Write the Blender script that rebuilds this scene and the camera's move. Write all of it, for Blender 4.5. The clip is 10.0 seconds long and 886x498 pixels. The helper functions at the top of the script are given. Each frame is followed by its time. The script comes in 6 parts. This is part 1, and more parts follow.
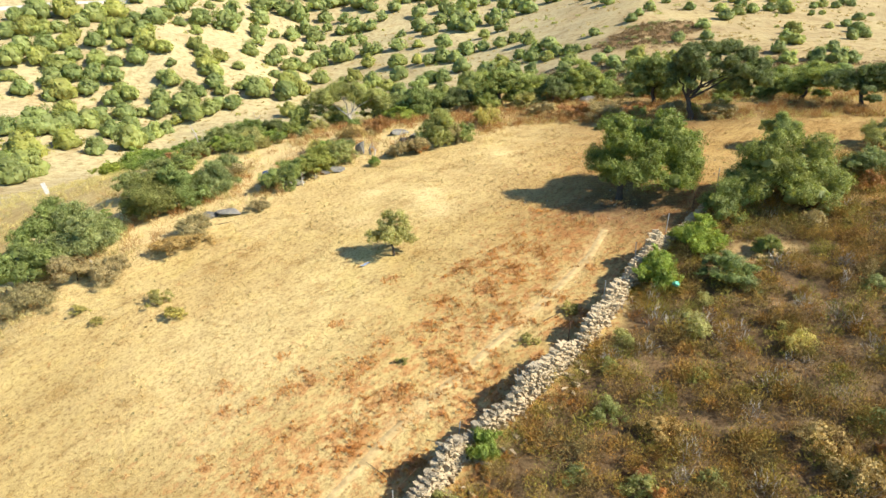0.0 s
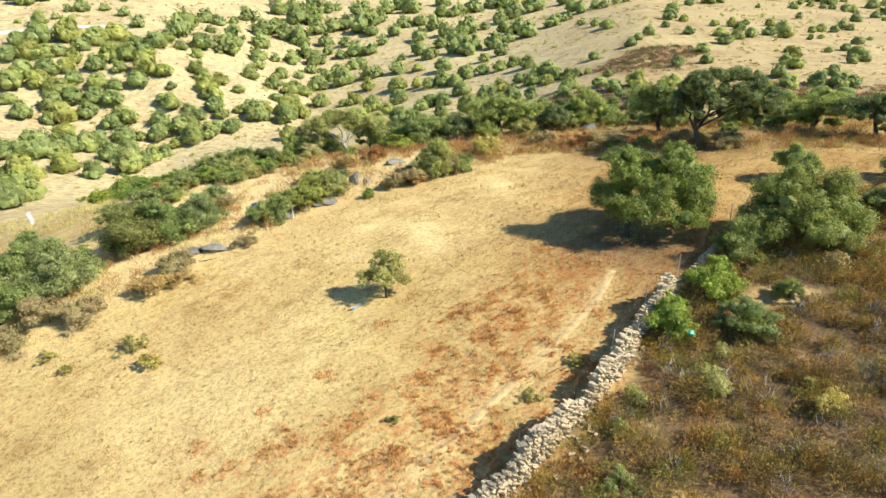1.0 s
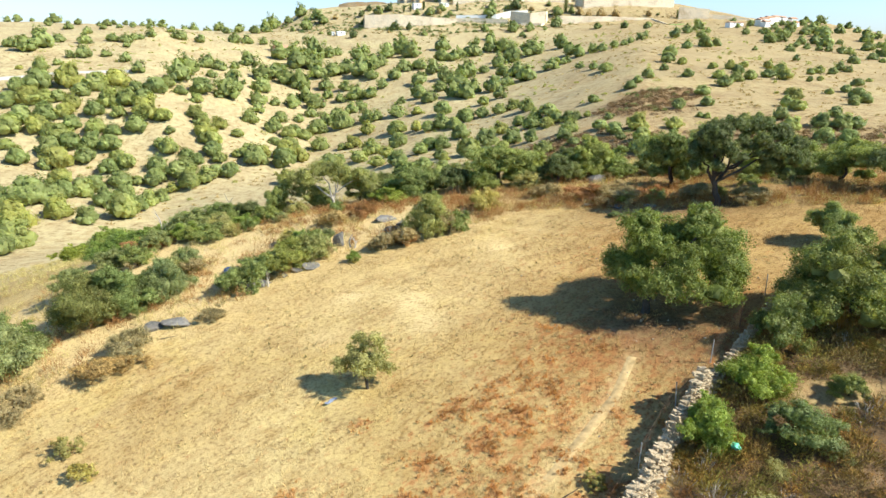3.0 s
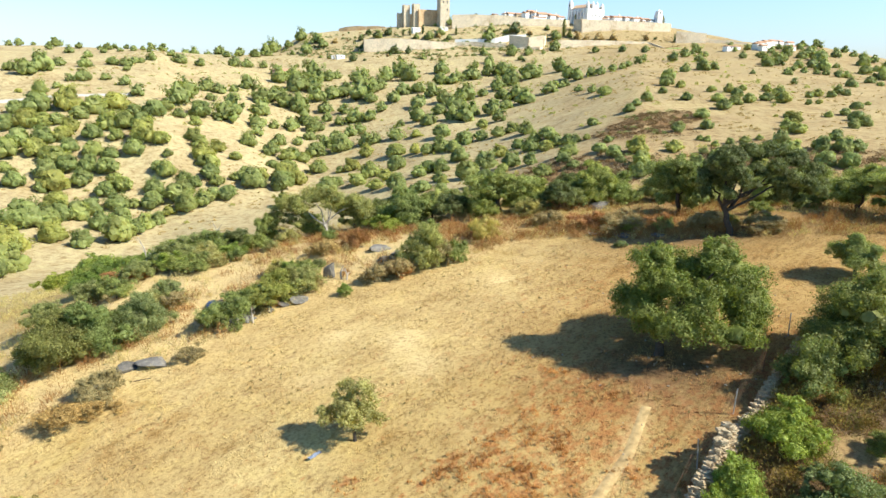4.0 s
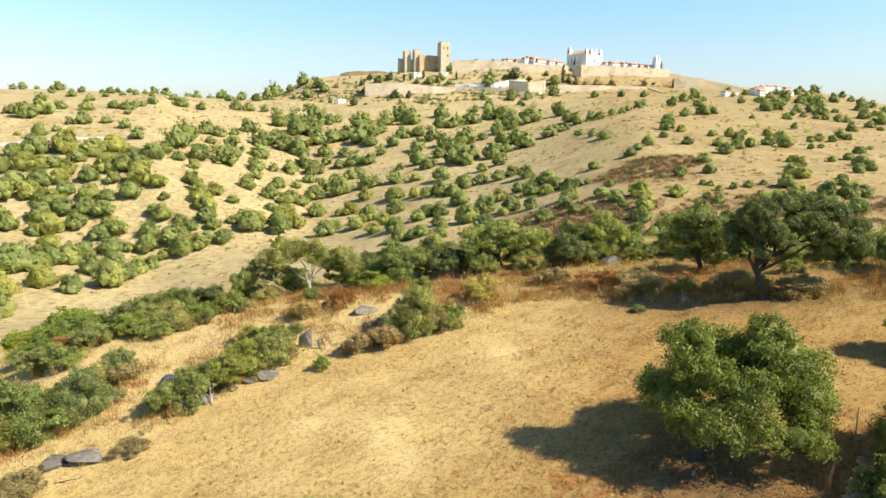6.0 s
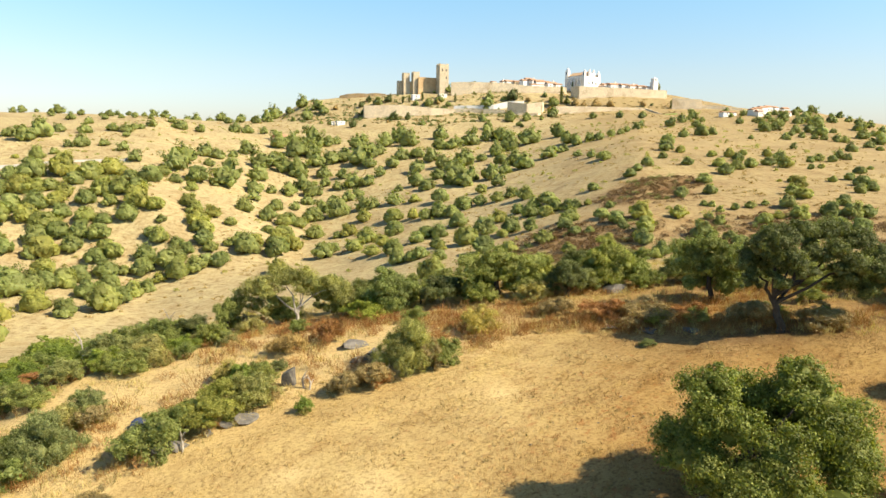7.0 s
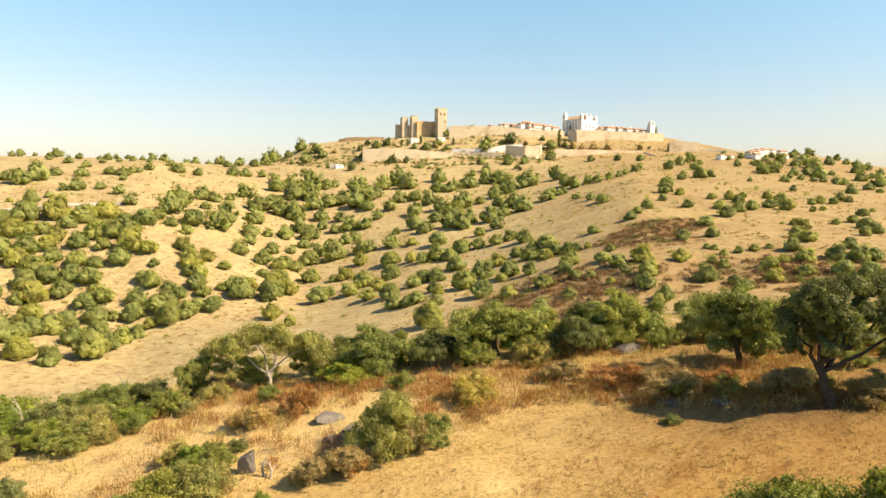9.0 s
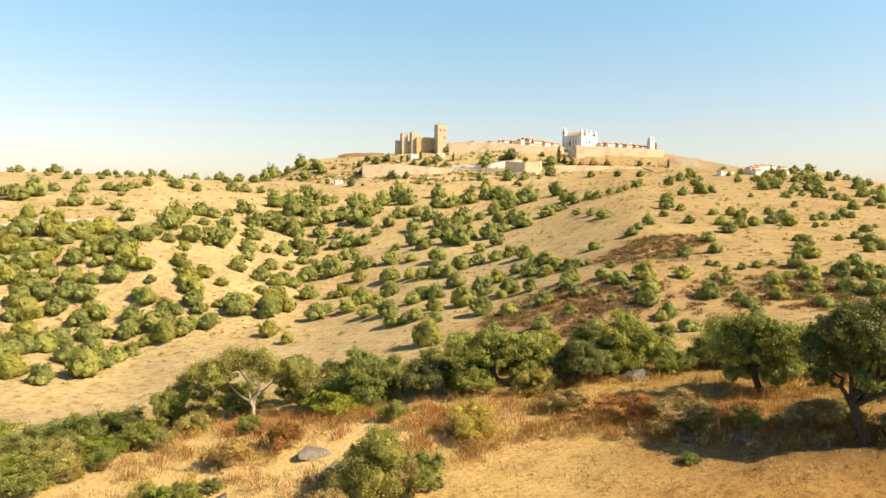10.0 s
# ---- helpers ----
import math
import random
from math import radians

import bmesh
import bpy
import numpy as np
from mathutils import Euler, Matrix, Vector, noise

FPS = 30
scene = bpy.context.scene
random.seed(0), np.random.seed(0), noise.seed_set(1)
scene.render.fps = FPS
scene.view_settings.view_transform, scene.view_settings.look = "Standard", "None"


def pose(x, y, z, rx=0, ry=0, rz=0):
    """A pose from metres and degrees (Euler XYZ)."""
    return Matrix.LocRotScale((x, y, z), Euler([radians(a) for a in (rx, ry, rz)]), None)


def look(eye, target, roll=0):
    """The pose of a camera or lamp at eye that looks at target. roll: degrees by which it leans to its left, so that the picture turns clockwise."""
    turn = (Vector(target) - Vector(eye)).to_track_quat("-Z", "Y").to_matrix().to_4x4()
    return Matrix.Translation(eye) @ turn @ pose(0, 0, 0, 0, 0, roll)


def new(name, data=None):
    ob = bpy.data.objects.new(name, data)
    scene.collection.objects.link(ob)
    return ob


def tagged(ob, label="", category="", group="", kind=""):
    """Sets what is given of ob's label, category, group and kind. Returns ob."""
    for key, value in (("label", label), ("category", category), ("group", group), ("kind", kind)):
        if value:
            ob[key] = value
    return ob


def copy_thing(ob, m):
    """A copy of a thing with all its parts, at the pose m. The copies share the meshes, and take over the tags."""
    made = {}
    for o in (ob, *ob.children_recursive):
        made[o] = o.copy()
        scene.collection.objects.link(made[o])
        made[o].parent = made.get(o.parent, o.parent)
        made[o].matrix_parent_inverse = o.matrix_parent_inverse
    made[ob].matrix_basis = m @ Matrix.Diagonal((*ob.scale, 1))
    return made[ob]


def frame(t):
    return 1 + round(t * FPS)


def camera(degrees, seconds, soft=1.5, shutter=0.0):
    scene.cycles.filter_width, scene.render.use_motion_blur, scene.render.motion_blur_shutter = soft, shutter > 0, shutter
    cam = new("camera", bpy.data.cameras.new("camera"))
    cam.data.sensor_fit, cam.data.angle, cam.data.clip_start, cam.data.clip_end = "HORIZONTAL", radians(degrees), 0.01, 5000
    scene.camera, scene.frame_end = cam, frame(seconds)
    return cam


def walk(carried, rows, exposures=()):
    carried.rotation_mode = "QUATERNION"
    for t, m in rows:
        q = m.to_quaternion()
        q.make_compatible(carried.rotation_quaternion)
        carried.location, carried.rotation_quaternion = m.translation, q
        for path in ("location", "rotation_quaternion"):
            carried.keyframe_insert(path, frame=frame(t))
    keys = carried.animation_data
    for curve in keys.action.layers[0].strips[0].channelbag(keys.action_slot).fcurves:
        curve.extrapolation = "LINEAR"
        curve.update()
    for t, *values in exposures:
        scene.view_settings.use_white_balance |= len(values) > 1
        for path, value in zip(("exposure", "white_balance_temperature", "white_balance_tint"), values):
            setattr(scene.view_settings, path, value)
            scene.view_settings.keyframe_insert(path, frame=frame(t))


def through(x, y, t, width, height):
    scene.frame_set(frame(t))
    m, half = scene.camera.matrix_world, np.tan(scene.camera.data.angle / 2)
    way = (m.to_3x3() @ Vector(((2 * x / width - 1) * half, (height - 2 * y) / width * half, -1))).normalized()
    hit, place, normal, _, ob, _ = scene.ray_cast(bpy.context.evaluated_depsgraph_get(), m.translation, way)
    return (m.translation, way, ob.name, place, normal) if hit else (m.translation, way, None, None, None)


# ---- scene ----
cam = camera(67.0, 10.0, soft=1.5)
PATH = [
    (0, (-0.007, 0.102, 14.819), (-0.155, 1.956, 14.085), 1.1),
    (0.5, (-0.008, 1.277, 14.874), (-0.157, 3.143, 14.169), 1.1),
    (1, (-0.011, 2.469, 14.945), (-0.163, 4.346, 14.27), 1.1),
    (1.5, (-0.032, 3.685, 15.014), (-0.185, 5.571, 14.369), 1.1),
    (2, (-0.047, 4.88, 15.079), (-0.202, 6.776, 14.462), 1.0),
    (2.5, (-0.026, 6.073, 15.069), (-0.183, 7.979, 14.481), 0.9),
    (2.7, (0.022, 6.589, 15.079), (-0.138, 8.497, 14.501), 0.8),
    (4, (-0.042, 9.709, 15.025), (-0.202, 11.639, 14.526), 0.8),
    (4.5, (-0.05, 10.95, 15.001), (-0.212, 12.888, 14.532), 0.8),
    (5, (-0.073, 12.215, 14.984), (-0.235, 14.16, 14.546), 0.8),
    (5.5, (-0.069, 13.431, 14.989), (-0.232, 15.382, 14.581), 0.8),
    (5.7, (-0.082, 13.946, 15.008), (-0.247, 15.9, 14.612), 0.9),
    (7, (-0.011, 17.193, 15.028), (-0.177, 19.161, 14.712), 0.7),
    (7.5, (0.03, 18.464, 15.031), (-0.136, 20.436, 14.745), 0.6),
    (8, (0.05, 19.68, 15.02), (-0.116, 21.657, 14.766), 0.6),
    (8.5, (0.064, 20.838, 15.032), (-0.102, 22.819, 14.81), 0.6),
    (9, (0.075, 22.016, 15.019), (-0.091, 24.0, 14.828), 0.6),
    (9.5, (0.091, 23.255, 15.006), (-0.075, 25.241, 14.844), 0.6),
    (10, (0.134, 24.529, 14.977), (-0.033, 26.517, 14.833), 0.6),
]
walk(cam, [(t, look(eye, aim, roll)) for t, eye, aim, roll in PATH], ((0, 1.03, 6350, 9), (1.2, 1.0, 6100, 8), (2.5, 0.95, 5950, 8), (5, 0.84, 6400, 9), (7, 0.75, 7400, 12), (10, 0.74, 8900, 20)))

# ---- light ----
SUN_WAY = Vector((0.75, -0.20, 0.70)).normalized()   # towards the sun: low, from the right and a little behind
world = bpy.data.worlds.new("sky")
scene.world = world
world.use_nodes = True
sky = world.node_tree.nodes.new("ShaderNodeTexSky")
sky.sky_type, sky.sun_disc = "NISHITA", False
sky.sun_elevation = math.asin(SUN_WAY.z)
sky.sun_rotation = math.atan2(SUN_WAY.x, SUN_WAY.y)
sky.altitude, sky.air_density, sky.dust_density, sky.ozone_density = 200, 1.0, 0.9, 1.2
back = world.node_tree.nodes["Background"]
back.inputs["Strength"].default_value = 0.105
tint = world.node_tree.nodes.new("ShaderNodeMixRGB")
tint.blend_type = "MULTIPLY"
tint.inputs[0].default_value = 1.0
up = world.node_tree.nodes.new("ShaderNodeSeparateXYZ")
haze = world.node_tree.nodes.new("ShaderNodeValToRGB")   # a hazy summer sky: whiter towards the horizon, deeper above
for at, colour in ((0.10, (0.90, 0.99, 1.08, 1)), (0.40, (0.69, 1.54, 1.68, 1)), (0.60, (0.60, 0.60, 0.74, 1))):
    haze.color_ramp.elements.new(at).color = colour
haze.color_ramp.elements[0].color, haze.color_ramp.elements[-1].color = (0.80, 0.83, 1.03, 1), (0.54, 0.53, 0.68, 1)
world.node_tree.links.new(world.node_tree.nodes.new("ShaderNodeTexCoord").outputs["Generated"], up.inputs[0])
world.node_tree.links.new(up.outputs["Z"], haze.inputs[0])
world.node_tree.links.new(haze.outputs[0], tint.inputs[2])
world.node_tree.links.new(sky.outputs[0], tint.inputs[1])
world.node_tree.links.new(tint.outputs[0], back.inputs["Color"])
sun = new("sun", bpy.data.lights.new("sun", "SUN"))
sun.data.energy, sun.data.angle, sun.data.color = 5.3, radians(0.55), (1.0, 0.92, 0.76)
sun.matrix_world = look(SUN_WAY * 50, (0, 0, 0))


# ---- materials ----
class Nodes:
    """A small hand for building node materials."""

    def __init__(self, name):
        self.mat = bpy.data.materials.new(name)
        self.mat.use_nodes = True
        self.tree = self.mat.node_tree
        self.bsdf = self.tree.nodes["Principled BSDF"]
        self.out = self.tree.nodes["Material Output"]
        self.place = self.tree.nodes.new("ShaderNodeNewGeometry").outputs["Position"]

    def put(self, socket, value):
        if isinstance(value, bpy.types.NodeSocket):
            self.tree.links.new(value, socket)
        else:
            socket.default_value = value

    def noise(self, scale, detail=4, rough=0.6, place=None, warp=0.0):
        n = self.tree.nodes.new("ShaderNodeTexNoise")
        self.put(n.inputs["Vector"], place or self.place)
        n.inputs["Scale"].default_value, n.inputs["Detail"].default_value = scale, detail
        n.inputs["Roughness"].default_value, n.inputs["Distortion"].default_value = rough, warp
        return n.outputs["Fac"]

    def ramp(self, fac, stops):
        n = self.tree.nodes.new("ShaderNodeValToRGB")
        e = n.color_ramp.elements
        while len(e) < len(stops):
            e.new(0.5)
        for k, (at, colour) in enumerate(stops):
            e[k].position = at
            e[k].color = (*colour, 1) if not isinstance(colour, float) else (colour, colour, colour, 1)
        self.put(n.inputs["Fac"], fac)
        return n.outputs["Color"]

    def mix(self, fac, a, b, how="MIX"):
        n = self.tree.nodes.new("ShaderNodeMixRGB")
        n.blend_type = how
        for socket, v in zip(n.inputs, (fac, a, b)):
            self.put(socket, (*v, 1) if isinstance(v, tuple) and len(v) == 3 else v)
        return n.outputs["Color"]

    def maths(self, how, a, b=0.0):
        n = self.tree.nodes.new("ShaderNodeMath")
        n.operation = how
        self.put(n.inputs[0], a)
        self.put(n.inputs[1], b)
        return n.outputs[0]

    def attribute(self, name):
        n = self.tree.nodes.new("ShaderNodeAttribute")
        n.attribute_name = name
        return n.outputs["Fac"]

    def streaks(self, turn, stretch):
        """Places drawn out along one level direction."""
        n = self.tree.nodes.new("ShaderNodeMapping")
        n.vector_type = "TEXTURE"
        n.inputs["Rotation"].default_value = (0, 0, radians(turn))
        n.inputs["Scale"].default_value = (stretch, 1, 1)
        self.put(n.inputs["Vector"], self.place)
        return n.outputs[0]

    def chance(self):
        return self.tree.nodes.new("ShaderNodeObjectInfo").outputs["Random"]

    def island(self):
        return self.tree.nodes.new("ShaderNodeNewGeometry").outputs["Random Per Island"]

    def own(self):
        return self.tree.nodes.new("ShaderNodeTexCoord").outputs["Object"]

    def bump(self, fac, depth, strength=1.0):
        n = self.tree.nodes.new("ShaderNodeBump")
        n.inputs["Distance"].default_value, n.inputs["Strength"].default_value = depth, strength
        self.put(n.inputs["Height"], fac)
        self.put(self.bsdf.inputs["Normal"], n.outputs["Normal"])

    def done(self, colour, rough=0.9, metal=0.0, gloss=0.25):
        self.put(self.bsdf.inputs["Base Color"], (*colour, 1) if isinstance(colour, tuple) else colour)
        self.put(self.bsdf.inputs["Roughness"], rough)
        self.bsdf.inputs["Metallic"].default_value = metal
        self.bsdf.inputs["Specular IOR Level"].default_value = gloss
        return self.mat


def leaf_material(name, dark, mid, light, through=0.38, patch=1.2):
    n = Nodes(name)
    per_leaf = n.ramp(n.island(), [(0.0, dark), (0.5, mid), (1.0, light)])
    patches = n.ramp(n.noise(patch, 3), [(0.35, 0.72), (0.65, 1.2)])
    whole = n.ramp(n.chance(), [(0.0, (0.78, 0.84, 0.80)), (0.45, (1.0, 1.0, 1.0)), (0.8, (1.14, 1.09, 0.93)), (1.0, (1.26, 1.10, 0.84))])
    colour = n.mix(1.0, n.mix(1.0, per_leaf, patches, "MULTIPLY"), whole, "MULTIPLY")
    n.done(colour, 0.6, gloss=0.3)
    clear = n.tree.nodes.new("ShaderNodeBsdfTranslucent")
    n.put(clear.inputs["Color"], n.mix(1.0, colour, (1.3, 1.35, 0.6), "MULTIPLY"))
    both = n.tree.nodes.new("ShaderNodeMixShader")
    both.inputs[0].default_value = through
    n.put(both.inputs[1], n.bsdf.outputs[0])
    n.put(both.inputs[2], clear.outputs[0])
    n.put(n.out.inputs["Surface"], both.outputs[0])
    return n.mat


LEAF_OAK = leaf_material("holm_oak_leaves", (0.150, 0.182, 0.049), (0.247, 0.280, 0.082), (0.370, 0.390, 0.133))
LEAF_DARK = leaf_material("dark_oak_leaves", (0.091, 0.109, 0.036), (0.156, 0.177, 0.060), (0.244, 0.255, 0.099))
LEAF_OLIVE = leaf_material("grey_green_leaves", (0.155, 0.175, 0.066), (0.250, 0.272, 0.102), (0.360, 0.375, 0.158))
LEAF_BRIGHT = leaf_material("fresh_green_leaves", (0.135, 0.180, 0.034), (0.225, 0.285, 0.054), (0.330, 0.385, 0.092))
LEAF_DULL = leaf_material("dull_green_leaves", (0.105, 0.138, 0.048), (0.180, 0.222, 0.075), (0.270, 0.305, 0.118))
LEAF_FIELD = leaf_material("field_oak_leaves", (0.092, 0.128, 0.034), (0.160, 0.205, 0.054), (0.255, 0.295, 0.092))
LEAF_STRAW = leaf_material("bleached_grass", (0.400, 0.300, 0.112), (0.540, 0.420, 0.170), (0.650, 0.525, 0.240), 0.25)
# lighter tones with little spread: distance haze put into the leaf colour
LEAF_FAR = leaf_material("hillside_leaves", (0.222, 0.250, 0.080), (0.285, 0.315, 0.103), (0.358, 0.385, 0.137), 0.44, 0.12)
LEAF_SMALL = leaf_material("dry_olive_leaves", (0.270, 0.245, 0.080), (0.410, 0.365, 0.128), (0.540, 0.480, 0.200))
LEAF_BROWN = leaf_material("withered_leaves", (0.210, 0.155, 0.066), (0.330, 0.250, 0.108), (0.450, 0.350, 0.165), 0.2)
LEAF_RED = leaf_material("rusty_leaves", (0.270, 0.115, 0.040), (0.390, 0.180, 0.062), (0.500, 0.275, 0.105), 0.25)
LEAF_RUST = leaf_material("rust_red_stalks", (0.330, 0.150, 0.052), (0.440, 0.220, 0.078), (0.540, 0.310, 0.125), 0.3)
LEAF_HEATH = leaf_material("brown_heath_leaves", (0.150, 0.085, 0.042), (0.230, 0.138, 0.064), (0.310, 0.200, 0.095), 0.15)
LEAF_TUFT = leaf_material("yellowing_tuft", (0.230, 0.200, 0.055), (0.330, 0.285, 0.080), (0.430, 0.375, 0.125), 0.3)


def scrub_material():
    n = Nodes("dry_scrub")
    own = n.maths("ADD", n.maths("MULTIPLY", n.attribute("hue"), 0.55), n.maths("MULTIPLY", n.noise(0.30, 4, 0.6, warp=0.6), 0.55))
    shrub = n.ramp(own, [(0.18, (0.150, 0.160, 0.034)), (0.36, (0.240, 0.200, 0.038)), (0.50, (0.290, 0.185, 0.038)), (0.62, (0.325, 0.165, 0.038)), (0.74, (0.215, 0.140, 0.046)), (0.90, (0.250, 0.215, 0.095))])
    leaf = n.ramp(n.island(), [(0.0, 0.62), (0.6, 1.0), (1.0, 1.5)])
    patch = n.ramp(n.noise(2.2, 4), [(0.34, (0.60, 0.62, 0.60)), (0.66, (1.30, 1.24, 1.02))])
    return n.done(n.mix(1.0, n.mix(1.0, shrub, leaf, "MULTIPLY"), patch, "MULTIPLY"), 0.85)


SCRUB = scrub_material()


def bark_material(name, dark, light, scale=14):
    n = Nodes(name)
    f = n.noise(scale, 6, 0.65, n.own())
    n.bump(f, 0.03)
    return n.done(n.mix(1.0, n.ramp(f, [(0.3, dark), (0.7, light)]), n.ramp(n.noise(2.5, 3), [(0.3, 0.75), (0.7, 1.2)]), "MULTIPLY"), 0.9)


BARK = bark_material("grey_brown_bark", (0.026, 0.021, 0.017), (0.088, 0.072, 0.056))
BARK_PALE = bark_material("bleached_wood", (0.28, 0.24, 0.19), (0.50, 0.45, 0.38))


def straw_colours(n):
    """The palette of the dry grass, shared by the soil and the blades."""
    wide = n.ramp(n.noise(0.10, 4, 0.6, warp=0.5), [(0.32, (0.400, 0.282, 0.112)), (0.46, (0.455, 0.332, 0.138)), (0.60, (0.495, 0.378, 0.170)), (0.72, (0.485, 0.368, 0.140))])
    lain = n.streaks(52, 2.6)
    mid = n.ramp(n.noise(2.3, 6, 0.72, lain), [(0.32, (0.66, 0.58, 0.48)), (0.46, (0.96, 0.95, 0.92)), (0.70, (1.08, 1.07, 1.03))])
    tone = n.ramp(n.noise(0.75, 5, 0.68, n.streaks(40, 1.6)), [(0.34, (0.80, 0.73, 0.64)), (0.48, (1.0, 1.0, 1.0)), (0.68, (1.07, 1.08, 1.0))])
    base = n.mix(1.0, n.mix(1.0, wide, tone, "MULTIPLY"), mid, "MULTIPLY")
    grown = n.maths("ADD", n.noise(2.9, 7, 0.76, n.streaks(52, 1.5)), n.maths("MULTIPLY", n.attribute("rust"), 0.24))
    base = n.mix(n.ramp(grown, [(0.60, 0.0), (0.65, 0.65), (0.74, 0.92)]), base, (0.40, 0.190, 0.068))
    fleck = n.ramp(n.noise(2.6, 5, 0.70, n.streaks(40, 1.5)), [(0.57, 0.0), (0.66, 0.65)])
    base = n.mix(fleck, base, (0.27, 0.175, 0.075))
    return n.mix(n.attribute("dun"), base, n.mix(1.0, base, (0.80, 0.70, 0.62), "MULTIPLY"))


def ground_material():
    n = Nodes("dry_ground")
    colour = straw_colours(n)
    pale = n.maths("MULTIPLY", n.attribute("pale"), n.ramp(n.noise(1.1, 4, 0.6), [(0.3, 0.65), (0.6, 1.0)]))
    colour = n.mix(pale, colour, (0.60, 0.455, 0.215))
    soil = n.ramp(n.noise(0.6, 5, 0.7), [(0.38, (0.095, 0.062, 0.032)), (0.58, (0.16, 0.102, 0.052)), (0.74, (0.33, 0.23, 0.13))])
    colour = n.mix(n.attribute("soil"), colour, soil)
    # bluer, less saturated far colours: aerial haze put into the ground's base colour
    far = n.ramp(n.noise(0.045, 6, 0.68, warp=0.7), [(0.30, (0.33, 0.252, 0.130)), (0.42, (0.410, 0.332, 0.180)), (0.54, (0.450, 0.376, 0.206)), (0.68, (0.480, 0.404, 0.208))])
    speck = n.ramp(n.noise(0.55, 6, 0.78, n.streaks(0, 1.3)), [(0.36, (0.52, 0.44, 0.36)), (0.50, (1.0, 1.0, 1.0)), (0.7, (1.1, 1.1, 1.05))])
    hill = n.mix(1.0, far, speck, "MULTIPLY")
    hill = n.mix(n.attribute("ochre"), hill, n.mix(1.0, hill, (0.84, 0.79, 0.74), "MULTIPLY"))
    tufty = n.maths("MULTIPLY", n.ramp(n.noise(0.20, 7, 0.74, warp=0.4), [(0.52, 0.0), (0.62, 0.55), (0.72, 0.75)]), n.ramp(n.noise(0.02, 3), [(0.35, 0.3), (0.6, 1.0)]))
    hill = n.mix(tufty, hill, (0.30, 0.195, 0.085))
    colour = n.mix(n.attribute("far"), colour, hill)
    colour = n.mix(n.attribute("scorched"), colour, n.ramp(n.noise(0.35, 4), [(0.35, (0.22, 0.125, 0.060)), (0.65, (0.33, 0.205, 0.100))]))
    colour = n.mix(1.0, colour, n.ramp(n.noise(6.0, 5, 0.75), [(0.36, (0.55, 0.50, 0.46)), (0.50, (1.0, 1.0, 1.0)), (0.70, (1.06, 1.05, 1.03))]), "MULTIPLY")
    fine = n.noise(16, 6, 0.75)
    colour = n.mix(1.0, colour, n.ramp(fine, [(0.28, 0.72), (0.5, 1.0), (0.75, 1.08)]), "MULTIPLY")
    n.bump(n.mix(0.5, n.noise(7, 6, 0.75), fine), 0.06, 0.8)
    return n.done(colour, 0.95, gloss=0.1)


GROUND = ground_material()


def straw_material():
    n = Nodes("dry_grass")
    colour = n.mix(1.0, straw_colours(n), n.ramp(n.island(), [(0.0, 0.85), (0.6, 1.08), (1.0, 1.25)]), "MULTIPLY")
    return n.done(colour, 0.75, gloss=0.2)


STRAW = straw_material()


def stone_material(name, dark, light, scale=5.0, lichen=0.35):
    n = Nodes(name)
    own = n.own()
    f = n.noise(scale, 7, 0.7, own)
    colour = n.ramp(f, [(0.28, dark), (0.7, light)])
    each = n.ramp(n.chance(), [(0.0, (0.62, 0.60, 0.58)), (0.5, (1.0, 1.0, 1.0)), (1.0, (1.28, 1.20, 1.06))])
    colour = n.mix(1.0, colour, each, "MULTIPLY")
    spots = n.maths("MULTIPLY", n.ramp(n.noise(scale * 2.2, 4, 0.6, own), [(0.56, 0.0), (0.66, 1.0)]), lichen)
    colour = n.mix(spots, colour, (0.33, 0.30, 0.20))
    n.bump(n.noise(scale * 3, 7, 0.7, own), 0.04)
    return n.done(colour, 0.92)


SLATE = stone_material("schist_stone", (0.20, 0.160, 0.108), (0.46, 0.380, 0.268))
GREY_ROCK = stone_material("grey_rock", (0.080, 0.077, 0.072), (0.245, 0.228, 0.200), 2.5)


def plain(name, colour, rough=0.7, metal=0.0, wear=0.25, scale=3.0, gloss=0.3):
    n = Nodes(name)
    f = n.noise(scale, 5, 0.65)
    lo, hi = tuple(c * (1 - wear) for c in colour), tuple(min(1, c * (1 + wear * 0.5)) for c in colour)
    n.bump(f, 0.02, 0.5)
    return n.done(n.ramp(f, [(0.3, lo), (0.7, hi)]), rough, metal, gloss)


def masonry_material(name, colour, scale=0.35):
    n = Nodes(name)
    stain = n.ramp(n.noise(scale * 0.35, 5, 0.7), [(0.3, (0.70, 0.62, 0.52)), (0.5, (1.0, 1.0, 1.0)), (0.7, (1.12, 1.08, 1.0))])
    course = n.ramp(n.noise(scale * 3, 5, 0.7), [(0.3, 0.72), (0.7, 1.2)])
    n.bump(n.noise(scale * 5, 5, 0.7), 0.3)
    return n.done(n.mix(1.0, n.mix(1.0, colour, stain, "MULTIPLY"), course, "MULTIPLY"), 0.9)


